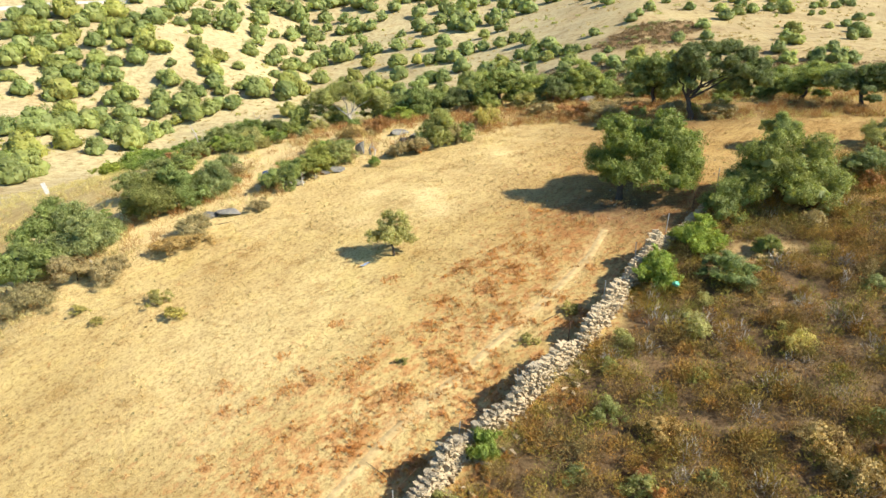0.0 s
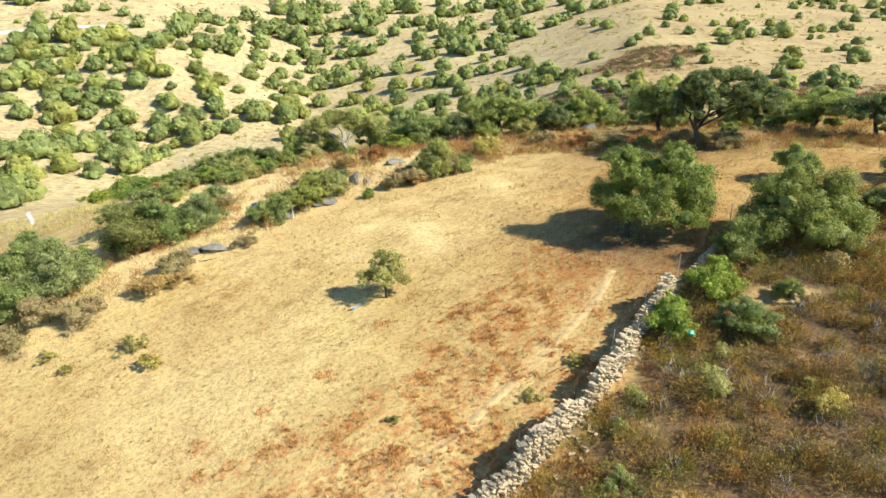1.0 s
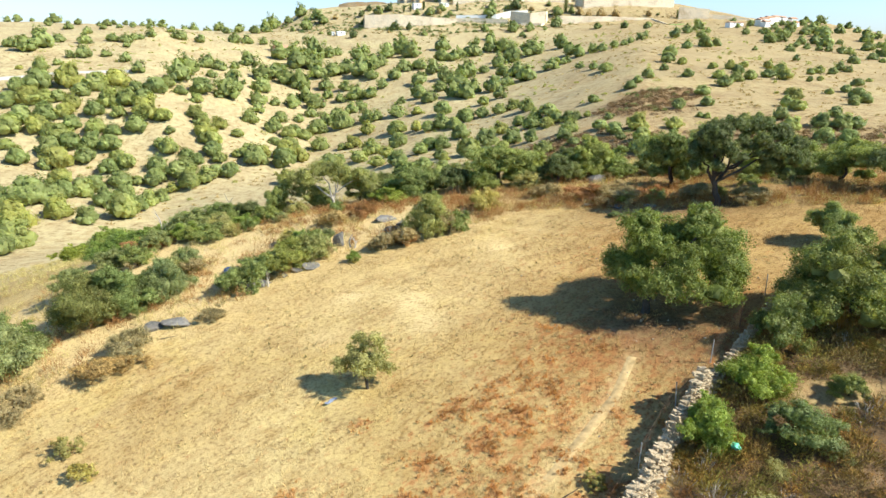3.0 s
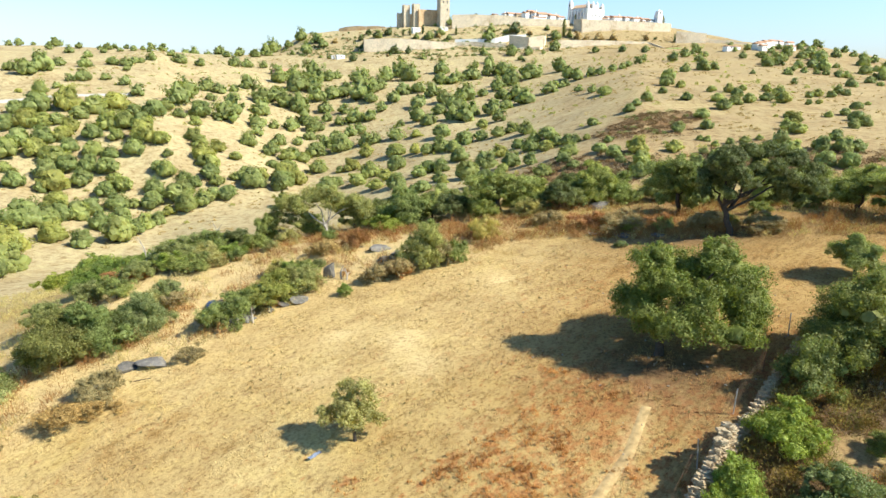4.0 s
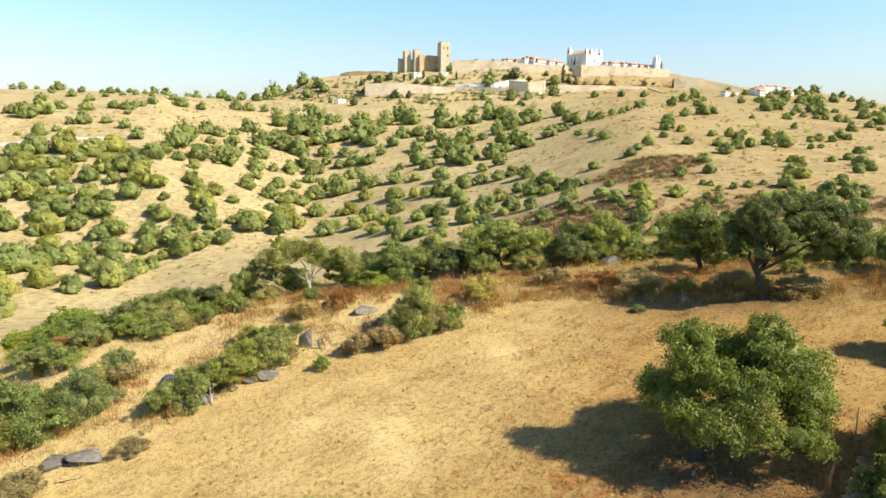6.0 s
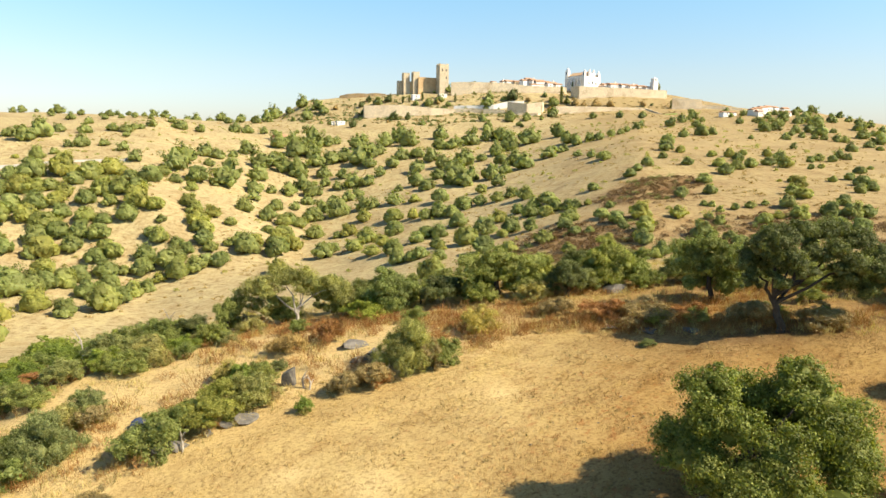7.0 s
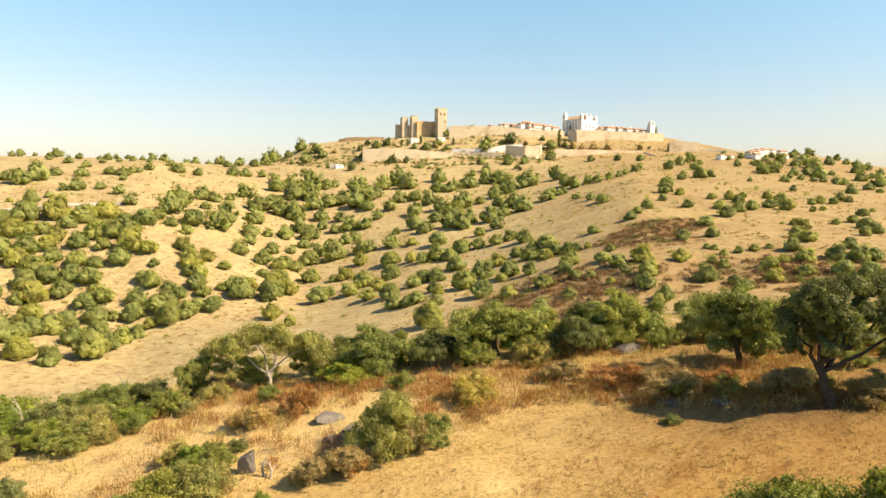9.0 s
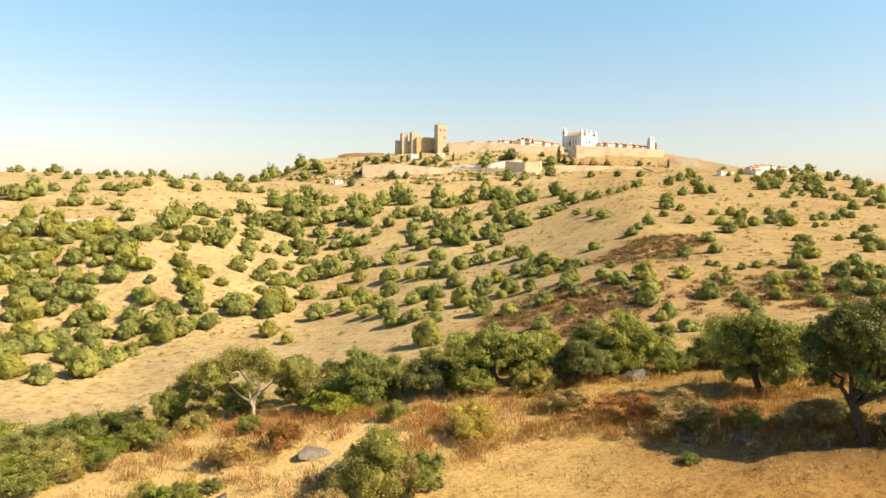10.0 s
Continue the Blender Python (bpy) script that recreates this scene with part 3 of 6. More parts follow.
class Kinds:
    """Prototypes of a plant; the first use of each is the prototype itself, later uses are copies."""

    def __init__(self, protos):
        self.protos, self.used = protos, [False] * len(protos)

    def plant(self, k, x, y, r, tall=1.0, turn=0.0, sink=0.05, label="", group=""):
        k %= len(self.protos)
        m = Matrix.LocRotScale((x, y, on_ground(x, y, sink)), Euler((0, 0, turn)), (r, r, r * tall))
        if self.used[k]:
            ob = copy_thing(self.protos[k], m @ Matrix.Diagonal((*(1 / s for s in self.protos[k].scale), 1)))
        else:
            ob, self.used[k] = self.protos[k], True
            ob.matrix_basis = m
        return tagged(ob, label, group=group)


# ---- dry stone wall and fence ----
def wall_frame(s):
    """Place and heading at the distance s along the wall."""
    for (ax, ay), (bx, by) in zip(WALL_LINE, WALL_LINE[1:]):
        d = math.hypot(bx - ax, by - ay)
        if s <= d:
            return ax + (bx - ax) * s / d, ay + (by - ay) * s / d, math.atan2(by - ay, bx - ax)
        s -= d
    return None


def stone_mesh(seed):
    """A flat, broken slab of schist about one unit long."""
    rng = np.random.default_rng(seed)
    bm = bmesh.new()
    n = 5
    rim = []
    for k in range(n):
        a = 2 * math.pi * (k + 0.7 * rng.random()) / n
        r = 0.36 + 0.22 * rng.random()
        rim.append((r * math.cos(a) * 1.15, r * math.sin(a) * 0.8))
    low = [bm.verts.new((x * 0.98, y * 0.98, -0.5 + 0.12 * rng.random())) for x, y in rim]
    mid = [bm.verts.new((x * 1.04, y * 1.04, 0.1 * rng.normal())) for x, y in rim]
    top = [bm.verts.new((x * 0.97, y * 0.97, 0.5 - 0.15 * rng.random())) for x, y in rim]
    for a, b in ((low, mid), (mid, top)):
        for k in range(n):
            bm.faces.new((a[k], a[(k + 1) % n], b[(k + 1) % n], b[k]))
    bm.faces.new(low[::-1])
    bm.faces.new(top)
    me = bpy.data.meshes.new("stone")
    bm.to_mesh(me)
    bm.free()
    me.materials.append(SLATE)
    return me


def stone_arrays(me):
    v = np.zeros(len(me.vertices) * 3, np.float32)
    me.vertices.foreach_get("co", v)
    return v.reshape(-1, 3), [tuple(p.vertices) for p in me.polygons]


def make_wall():
    rng = np.random.default_rng(11)
    kinds = [stone_mesh(40 + k) for k in range(9)]
    ob = thing("dry_stone_wall", pose(0, 0, 0), "low tumbledown dry stone wall of pale schist slabs beside the fence", "stone wall")
    spots = []
    total = sum(math.dist(a, b) for a, b in zip(WALL_LINE, WALL_LINE[1:]))
    s = 0.0
    while s < total - 0.3:
        x, y, a = wall_frame(s)
        tall = 1.12 + 0.24 * math.sin(s * 1.3) + 0.16 * math.sin(s * 3.1 + 1)
        if s > 20.5:
            tall *= max(0.25, 1 - (s - 20.5) * 0.3)
        z0, course = on_ground(x, y), 0.0
        while course < tall:
            thick = 0.045 + 0.06 * rng.random() ** 1.5
            half = 0.10 - 0.03 * course / max(tall, 0.1)
            for off in (-half, 0.0, half):
                if off == 0.0 and course + thick < tall - 0.15:
                    continue
                spots.append((s, x, y, a, off + rng.normal() * 0.04, z0 + course + thick / 2, thick, course + thick >= tall - 0.12))
            course += thick * 0.86
        s += 0.20 + 0.08 * rng.random()
    for k in range(34):
        s = 5 + rng.random() * 10
        x, y, a = wall_frame(s)
        off = -0.3 - 0.9 * rng.random() ** 2
        gx, gy = x - math.sin(a) * off, y + math.cos(a) * off
        spots.append((s, x, y, a, off, on_ground(gx, gy) + 0.04, 0.09 + 0.07 * rng.random(), False))
    rest, singles = [], 0
    for s, x, y, a, off, z, thick, top in spots:
        size = 0.15 + 0.23 * rng.random() ** 1.5
        m = Matrix.Translation((x - math.sin(a) * off, y + math.cos(a) * off, z)) @ Euler((rng.normal() * 0.20, rng.normal() * 0.20, a + math.pi / 2 + rng.normal() * 0.6)).to_matrix().to_4x4() @ Matrix.Diagonal((size, size * (0.6 + 0.5 * rng.random()), thick * 1.05, 1))
        me = kinds[rng.integers(len(kinds))]
        if top and 4.0 < s < 20.5 and singles < 290:
            piece = new("stone", me)
            piece.parent, piece.matrix_basis = ob, m
            singles += 1
        else:
            rest.append((me, m))
    verts, faces, n = [], [], 0
    for me, m in rest:
        v, f = stone_arrays(me)
        v = v @ np.array(m.to_3x3()).T + np.array(m.translation)
        verts.append(v)
        faces += [tuple(i + n for i in q) for q in f]
        n += len(v)
    me = bpy.data.meshes.new("stones")
    me.from_pydata(np.concatenate(verts).tolist(), [], faces)
    me.materials.append(SLATE)
    body = mesh_part("stones", me, ob)
    tagged(body, kind="stuff")


make_wall()


def rod(name, a, b, r, material, parent, sides=6):
    v, f = tube([a, ((Vector(a) + Vector(b)) / 2)[:], b], [r, r, r], sides)
    return mesh_part(name, raw_mesh(name, v, f, material), parent)


def make_fence():
    ob = thing("wire_fence", pose(0, 0, 0), "sagging wire stock fence on thin steel posts along the stone wall", "fence")
    s, tops = 1.2, []
    rng = np.random.default_rng(5)
    while True:
        spot = wall_frame(s)
        if spot is None:
            break
        x, y, a = spot
        x, y = x - math.sin(a) * 0.62, y + math.cos(a) * 0.62
        z = on_ground(x, y)
        lean = rng.normal() * 0.05, rng.normal() * 0.05
        rod("post", (x, y, z - 0.2), (x + lean[0], y + lean[1], z + 1.02), 0.022, METAL if len(tops) % 4 else RUST, ob)
        tops.append((x, y, z, lean))
        s += 3.15
    for h in (0.12, 0.26, 0.40, 0.56, 0.74, 0.96):
        for (ax, ay, az, al), (bx, by, bz, bl) in zip(tops, tops[1:]):
            q = np.linspace(0, 1, 7)
            a, b = np.array((ax + al[0] * h, ay + al[1] * h, az + h)), np.array((bx + bl[0] * h, by + bl[1] * h, bz + h))
            line = a + (b - a) * q[:, None]
            line[:, 2] -= 0.05 * np.sin(q * np.pi)
            mesh_part("wire", raw_mesh("wire", *tube(line, [0.0035] * 7, 3), RUST), ob)


make_fence()

# ---- trees and bushes of the near ground ----
OAKS = Kinds([
    make_tree("holm_oak", 21 + k, [(x * 0.9, y * 0.9, 0.12 + z * 0.95, r * 0.9, f) for x, y, z, r, f in dome_lobes(np.random.default_rng(60 + k), 9, 1.3)],
              42000, 0.024, LEAF_DARK if k == 1 else LEAF_OAK, 0.75, 0.055, "holm oak with a rounded dark green crown among dry scrub", "tree", "oaks at the edge of the field", limbs=6, heart=0.34, tufts=7, clump=0.7)
    for k in range(3)])
BUSHES = Kinds([
    make_tree("holm_oak_bush", 31 + k, dome_lobes(np.random.default_rng(70 + k), 12, 1.3), 40000, 0.021, (LEAF_OAK, LEAF_OLIVE, LEAF_OAK, LEAF_DARK)[k], 0.5, 0.04,
              ("dense green holm oak bush on the dry bank", "grey-green leathery bush on the dry bank", "dense green holm oak bush on the dry bank", "dark green holm oak bush on the dry bank")[k],
              "bush", "bushes round the field", split=False, droop=-0.9, heart=0.36, tufts=6, clump=0.7)
    for k in range(4)])
LOW_BUSHES = Kinds([
    make_tree("holm_oak_bush", 35 + k, dome_lobes(np.random.default_rng(75 + k), 10, 1.3), 20000, 0.027, (LEAF_OLIVE, LEAF_OAK, LEAF_SMALL)[k], 0.5, 0.04,
              ("low grey-green leathery bush on the dry bank", "low green holm oak bush on the dry bank", "low yellow-olive bush on the dry bank")[k], "bush", "bushes round the field", split=False, droop=-0.9, heart=0.36, detail=1, tufts=6, clump=0.7)
    for k in range(3)])


def plant_bush(k, x, y, r, tall, turn):
    (BUSHES if r > 1.75 else LOW_BUSHES).plant(k, x, y, r, tall, turn)


BRIGHTS = Kinds([
    make_tree("broom_bush", 41 + k, dome_lobes(np.random.default_rng(80 + k), 11, 1.5, 0.74), 20000, 0.024, (LEAF_BRIGHT, LEAF_BRIGHT, LEAF_DULL)[k], 0.5, 0.03,
              ("fresh yellow-green feathery bush by the dry scrub", "fresh yellow-green feathery bush by the dry scrub", "dull olive-green feathery bush by the stone wall")[k], "bush", "fresh green bushes", split=False, droop=-0.9, clump=0.75, per=44, stretch=3.0, heart=0.3, tufts=5)
    for k in range(3)])
BROWNS = Kinds([
    make_tree("withered_shrub", 51 + k, dome_lobes(np.random.default_rng(90 + k), 8, 1.1), 8500, 0.018, (LEAF_BROWN, LEAF_RED, LEAF_BROWN)[k], 0.5, 0.02,
              ("withered brown shrub on the dry bank", "withered rust-red shrub on the dry bank", "withered brown shrub on the dry bank")[k], "shrub", "withered shrubs", split=False, droop=-0.9, clump=0.8, per=40, stretch=6.0, tufts=4)
    for k in range(3)])

# x, y, radius, height to width
for k, (x, y, r, tall) in enumerate((
        (23.2, 54.3, 2.9, 0.8), (25.5, 50.6, 2.5, 0.95), (17.4, 42.5, 1.5, 1.15), (-18.3, 60.2, 1.3, 1.5), (-12.2, 64.7, 2.1, 1.1),
        (-7.1, 60.6, 2.4, 1.0), (0.0, 61.7, 3.3, 0.85), (4.6, 60.8, 2.0, 1.0), (7.6, 63.0, 2.4, 1.1), (12.5, 57.2, 2.7, 1.2), (-3.6, 60.6, 1.9, 0.9))):
    OAKS.plant(k, x, y, r, tall, k * 1.9)
for k, (x, y, r, tall) in enumerate((
        (-26.3, 32.9, 2.8, 0.95), (-23.6, 34.6, 2.6, 0.95), (-27.9, 38.5, 2.5, 0.9), (-21.6, 38.8, 2.4, 0.95), (-20.2, 40.2, 2.3, 0.95), (-18.9, 42.0, 1.8, 1.05),
        (-25.9, 44.3, 1.7, 0.9), (-14.1, 42.1, 1.7, 0.85), (-12.6, 44.3, 1.9, 0.8), (-11.2, 45.8, 1.5, 0.9), (-2.6, 49.2, 1.1, 1.0), 
        (22.3, 41.2, 1.3, 1.0), (19.7, 36.6, 1.7, 0.8), (-4.3, 48.9, 1.9, 1.15), (-1.0, 53.8, 1.3, 1.0), (7.5, 50.1, 0.55, 0.6))):
    plant_bush(k, x, y, r, tall, k * 2.3)
for k, (x, y, r, tall) in enumerate((
        (-23.5, 55.2, 2.1, 0.7), (-21.7, 56.8, 2.1, 0.7), (-20.4, 59.2, 1.8, 0.7), (-20.3, 51.6, 1.5, 0.7), (-13.8, 49.0, 0.9, 1.0), (-15.0, 42.1, 1.0, 0.9), (-13.5, 43.8, 1.3, 0.95),
        (-11.3, 45.8, 1.5, 0.95), (-19.4, 46.0, 1.1, 1.1))):
    plant_bush(k + 1, x, y, r, tall, k * 1.3 + 1)
for k, (x, y, r, tall) in enumerate((
        (-23.9, 36.6, 1.4, 0.9), (7.2, 27.3, 1.2, 1.15), (9.3, 29.7, 1.3, 1.0), (-0.1, 18.6, 0.8, 1.3), (-8.5, 59.2, 1.7, 0.6), (-42.9, 76.0, 4.2, 0.6), (-46.9, 86.0, 3.2, 0.7),
        (-12.9, 48.5, 0.9, 1.0), (-8.5, 45.0, 0.45, 1.2))):
    BRIGHTS.plant(k % 2, x, y, r, tall, k * 1.7)
for k, (x, y, r, tall) in enumerate(((11.2, 32.7, 1.4, 1.15), (10.1, 27.2, 1.35, 0.75), (12.4, 29.4, 0.8, 0.8))):
    BRIGHTS.plant(2, x, y, r, tall, k * 2.2)
for k, (x, y, r, tall) in enumerate((
        (-18.1, 33.9, 1.5, 0.6), (-17.0, 34.5, 1.1, 0.7), (-22.4, 31.5, 1.6, 0.8), (-24.1, 29.6, 1.9, 0.7), (-20.5, 31.4, 1.4, 0.8), (-14.5, 38.7, 0.9, 0.7), (-5.9, 47.3, 1.4, 0.8), (6.1, 55.4, 1.9, 0.6),
        (8.5, 54.0, 2.0, 0.6), (3.5, 56.9, 1.5, 0.7), (10.4, 53.8, 1.3, 0.8), (16.2, 50.6, 1.5, 0.7), (13.1, 52.5, 1.6, 0.7), (-25.0, 51.6, 2.3, 0.4), (-17.9, 62.4, 2.2, 0.5), (-11.7, 52.5, 1.4, 0.8),
        (-9.9, 53.9, 1.3, 1.1), (-10.5, 46.1, 0.8, 1.4), (-7.1, 46.6, 1.0, 1.1), (-5.7, 47.2, 0.8, 1.2), (-3.1, 48.8, 0.8, 1.8), (-18.7, 45.1, 1.2, 0.8), (-17.5, 35.4, 1.5, 0.8))):
    BROWNS.plant(k if y > 42 else 2 * (k % 2), x, y, r, tall, k * 2.1)

for k, (x, y, r, tall) in enumerate((
        (-10.2, 62.0, 1.4, 0.8), (-8.9, 63.4, 1.6, 0.8), (-5.3, 62.2, 1.6, 0.9), (-1.8, 62.6, 1.5, 0.9), (2.4, 62.3, 1.5, 0.9), (6.1, 63.8, 1.6, 0.8), (9.6, 62.2, 1.5, 0.9), (-15.4, 62.8, 1.3, 0.8), (15.6, 60.5, 1.8, 0.8), (19.2, 59.0, 1.9, 0.8),
        (21.0, 56.4, 1.4, 0.8), (8.6, 53.4, 0.9, 0.8), (10.7, 53.2, 0.9, 0.8), (16.6, 51.6, 0.8, 0.8), (14.6, 53.0, 0.9, 0.7), (17.4, 55.4, 1.0, 0.7), (-12.4, 57.0, 0.9, 0.9), (-5.0, 56.8, 0.9, 0.9))):
    plant_bush(k * 3 + 1, x, y, r, tall, k * 0.9)

for k, (x, y, r) in enumerate(((-21.9, 52.0, 1.0), (-20.3, 51.9, 1.0), (-19.1, 52.4, 1.0), (-18.2, 53.5, 0.9), (-23.1, 58.6, 1.0), (-18.9, 57.0, 0.9), (-36.6, 66.7, 1.6), (-18.8, 45.4, 0.9), (-19.6, 45.0, 1.1), (-37.5, 65.3, 1.6), (-16.6, 55.9, 0.8), (-19.5, 66.1, 1.1), (-12.2, 49.5, 0.7), (-11.3, 50.0, 0.6))):
    plant_bush(k * 2 + 1, x, y, r, 0.85, k * 1.1)

for k, (x, y, r) in enumerate(((-24.6, 58.4, 1.5), (-26.8, 56.8, 1.4), (-22.8, 61.4, 1.3), (-28.6, 54.6, 1.3))):
    BRIGHTS.plant(k % 2, x, y, r, 0.8, k)

for k, (x, y, r) in enumerate(((-20.6, 53.6, 1.4), (-17.8, 56.4, 1.3), (-24.0, 50.8, 1.4), (-16.2, 58.4, 1.2), (-23.6, 47.6, 1.3), (-26.0, 48.4, 1.4), (-13.4, 46.4, 0.8), (-11.6, 48.4, 0.9),
                              (-15.6, 64.4, 1.7), (-9.6, 65.2, 1.9), (-6.6, 64.4, 1.8), (-3.4, 64.6, 1.8), (3.0, 65.4, 1.9), (6.0, 66.6, 2.0), (9.6, 65.4, 1.9), (12.6, 63.4, 2.0), (16.0, 62.6, 2.0), (19.6, 61.6, 2.0), (22.6, 59.4, 2.0), (-1.2, 60.2, 1.5), (5.6, 61.8, 1.6), (2.2, 60.0, 1.4))):
    plant_bush(k * 5 + 2, x, y, r, 0.9, k * 1.7)
for k, (x, y, r) in enumerate(((-22.4, 52.6, 1.3), (-25.6, 53.4, 1.5), (-27.8, 51.0, 1.5), (-19.2, 55.0, 1.2), (-34.0, 66.6, 2.0), (-31.4, 63.6, 1.7), (-38.4, 70.2, 2.2), (-29.6, 61.0, 1.5), (-35.8, 63.0, 1.6), (-41.0, 66.0, 1.8))):
    BRIGHTS.plant(k % 2, x, y, r, 0.7, k * 2.3)

# the oak in the field, the great oak, the small tree
oak = make_tree("holm_oak", 101, oak_lobes(np.random.default_rng(301), 1.25, 0.7, 3.35, 3.3, 0.75, 4.4, ((-0.5, 0.6, 3.55, 0.95), (-0.2, 0.9, 4.15, 0.6), (2.7, 0.9, 3.65, 1.1), (2.3, 1.2, 4.3, 0.65), (1.1, 2.0, 3.1, 1.0), (3.4, 0.6, 3.0, 0.9))),
                120000, 0.050, LEAF_FIELD, 1.5, 0.17, "spreading holm oak with dense green crown in the dry field", "tree", limbs=9, droop=-0.8, clump=0.6, per=48, heart=0.46, tufts=9)
oak.matrix_basis = pose(6.75, 36.0, on_ground(6.75, 36.0, 0.05))
GREAT_LEFT = ((-1.5, 0.3, 3.2, 0.80), (-0.7, -0.3, 4.6, 0.85), (-0.5, 0.7, 3.0, 0.75), (0.2, -0.2, 5.0, 0.75), (-1.3, 0.1, 4.1, 0.75), (-0.2, -0.9, 3.7, 0.80), (-0.9, 1.3, 3.9, 0.80), (-1.9, -0.4, 2.5, 0.50), (0.3, -1.0, 3.1, 0.60), (-0.7, -1.0, 2.6, 0.55), (0.9, -0.7, 3.9, 0.60))
GREAT_RIGHT = ((1.4, 0.1, 4.9, 0.65), (2.2, 0.4, 5.0, 0.75), (3.2, 0.0, 4.6, 0.85), (4.2, 0.1, 3.8, 0.85), (3.1, -0.6, 3.4, 0.85), (2.6, -0.3, 2.6, 0.70), (4.6, 0.2, 2.8, 0.70), (3.7, -0.3, 2.1, 0.60), (1.5, 0.9, 4.0, 0.60), (2.9, 1.5, 3.8, 0.85), (3.6, 1.4, 2.8, 0.75), (1.9, -0.8, 4.1, 0.65), (4.2, -0.8, 3.2, 0.65), (2.0, -0.9, 3.3, 0.50))
great = make_tree("holm_oak", 102, [(*q, 0.88) for q in GREAT_LEFT + GREAT_RIGHT],
                  110000, 0.056, LEAF_DARK, 2.2, 0.18, "great dark holm oak with open crown and forked trunk", "tree", lean=(-0.45, 0), limbs=7, droop=-0.8, clump=0.6, per=46, heart=0.36, tufts=8)
great.matrix_basis = pose(13.9, 50.4, on_ground(13.9, 50.4, 0.05))
feathery = make_tree("holm_oak", 105, oak_lobes(np.random.default_rng(305), 0.0, 0.0, 3.2, 3.0, 0.0, 3.4, ((-0.9, 0.3, 2.8, 0.95), (0.9, -0.2, 2.9, 1.0), (0.2, 0.8, 3.3, 0.7))),
                     90000, 0.046, LEAF_DULL, 1.2, 0.15, "bushy grey-green holm oak with foliage down to the ground", "tree", limbs=6, droop=-0.9, clump=0.6, per=48, heart=0.44, tufts=9)
feathery.matrix_basis = pose(14.6, 34.2, on_ground(14.6, 34.2, 0.05))
small = make_tree("young_oak", 103, [(-0.55, 0, 0.95, 0.62, 0.9), (0.2, 0.1, 1.55, 0.62, 0.85), (-0.1, -0.4, 0.85, 0.55, 0.9), (0.35, 0.3, 0.95, 0.6, 0.9), (-0.95, 0.1, 0.75, 0.48, 0.9), (0.7, -0.1, 0.85, 0.48, 0.9), (-0.3, 0.2, 1.6, 0.45, 0.9)],
                  17000, 0.038, LEAF_SMALL, 1.0, 0.055, "small thin oak with parched olive leaves in the dry field", "tree", lean=(-0.15, 0), limbs=7, droop=-0.9, clump=0.6, per=40, tufts=5)
small.matrix_basis = pose(-5.1, 31.95, on_ground(-5.1, 31.95, 0.03)) @ Matrix.Diagonal((1.1, 1.1, 1.15, 1))

CORK_CROWN = ((-2.9, 0.0, 2.3, 1.10), (-1.2, 0.3, 3.0, 1.15), (0.7, -0.2, 3.1, 1.15), (2.4, 0.2, 2.6, 1.10), (-4.0, 0.4, 1.7, 0.85), (3.3, -0.3, 1.9, 0.85), (0.0, 1.2, 2.5, 1.15), (-1.6, -1.1, 2.4, 0.90), (-2.0, 0.6, 1.6, 0.90), (1.7, 1.0, 1.8, 1.0), (-4.6, 0.2, 1.1, 0.60), (-3.1, 0.1, 1.1, 0.75), (-2.2, -0.4, 0.9, 0.60), (2.4, 0.2, 1.2, 0.70), (-0.3, 0.2, 3.5, 0.70))
pale = make_tree("cork_oak", 104, [(*q, 0.8) for q in CORK_CROWN],
                 52000, 0.052, LEAF_OLIVE, 1.2, 0.12, "open grey-green oak with a pale forked trunk on the bank", "tree", bark=BARK_PALE, lean=(-0.3, 0), limbs=5, droop=-0.8, tufts=7, clump=0.65, heart=0.38)
pale.matrix_basis = pose(-13.5, 60.7, on_ground(-13.5, 60.7, 0.05))

# ---- trees of the far hillside: x, y, radius ----
GROVE_SKYLINE_LEFT = ((-366, 510, 3.5), (-330, 500, 4.8), (-305, 489, 2.8), (-287, 485, 2.2), (-284, 490, 3.2), (-268, 478, 2.2), (-261, 483, 2.6), (-248, 481, 2.1), (-222, 472, 5.4), (-210, 477, 3.7))
GROVE_UPPER_LEFT = ((-256, 361, 5.9), (-252, 371, 6.4), (-268, 366, 3.6), (-254, 412, 4.6), (-267, 407, 3.9), (-244, 426, 3.9), (-236, 427, 4.3), (-236, 437, 3.1), (-233, 440, 2.8), (-231, 450, 3.6), (-225, 408, 2.6), (-226, 365, 4.7), (-218, 373, 3.1), (-203, 366, 3.3), (-230, 360, 2.7), (-228, 345, 2.3), (-231, 336, 4.2), (-241, 334, 1.9), (-185, 345, 3.4), (-204, 524, 5.4), (-201, 540, 5.0), (-190, 548, 3.7), (-165, 446, 5.6), (-167, 427, 3.2))
GROVE_MIDDLE_LEFT = ((-213, 307, 6.7), (-203, 315, 6.8), (-190, 302, 4.5), (-190, 314, 5.7), (-185, 324, 7.0), (-196, 294, 3.6), (-200, 291, 5.0), (-205, 288, 4.7), (-172, 295, 5.3), (-165, 296, 5.8), (-158, 297, 4.7), (-172, 317, 4.2), (-163, 319, 5.3), (-165, 334, 4.1), (-157, 331, 3.7), (-170, 367, 7.3), (-166, 349, 6.0), (-152, 344, 6.2), (-179, 414, 5.3), (-173, 417, 4.6), (-168, 394, 3.4), (-143, 352, 6.5), (-146, 369, 6.2), (-186, 289, 4.0), (-174, 285, 4.4), (-164, 286, 3.6), (-186, 283, 4.5), (-192, 279, 5.3), (-152, 287, 5.8), (-144, 287, 4.2))
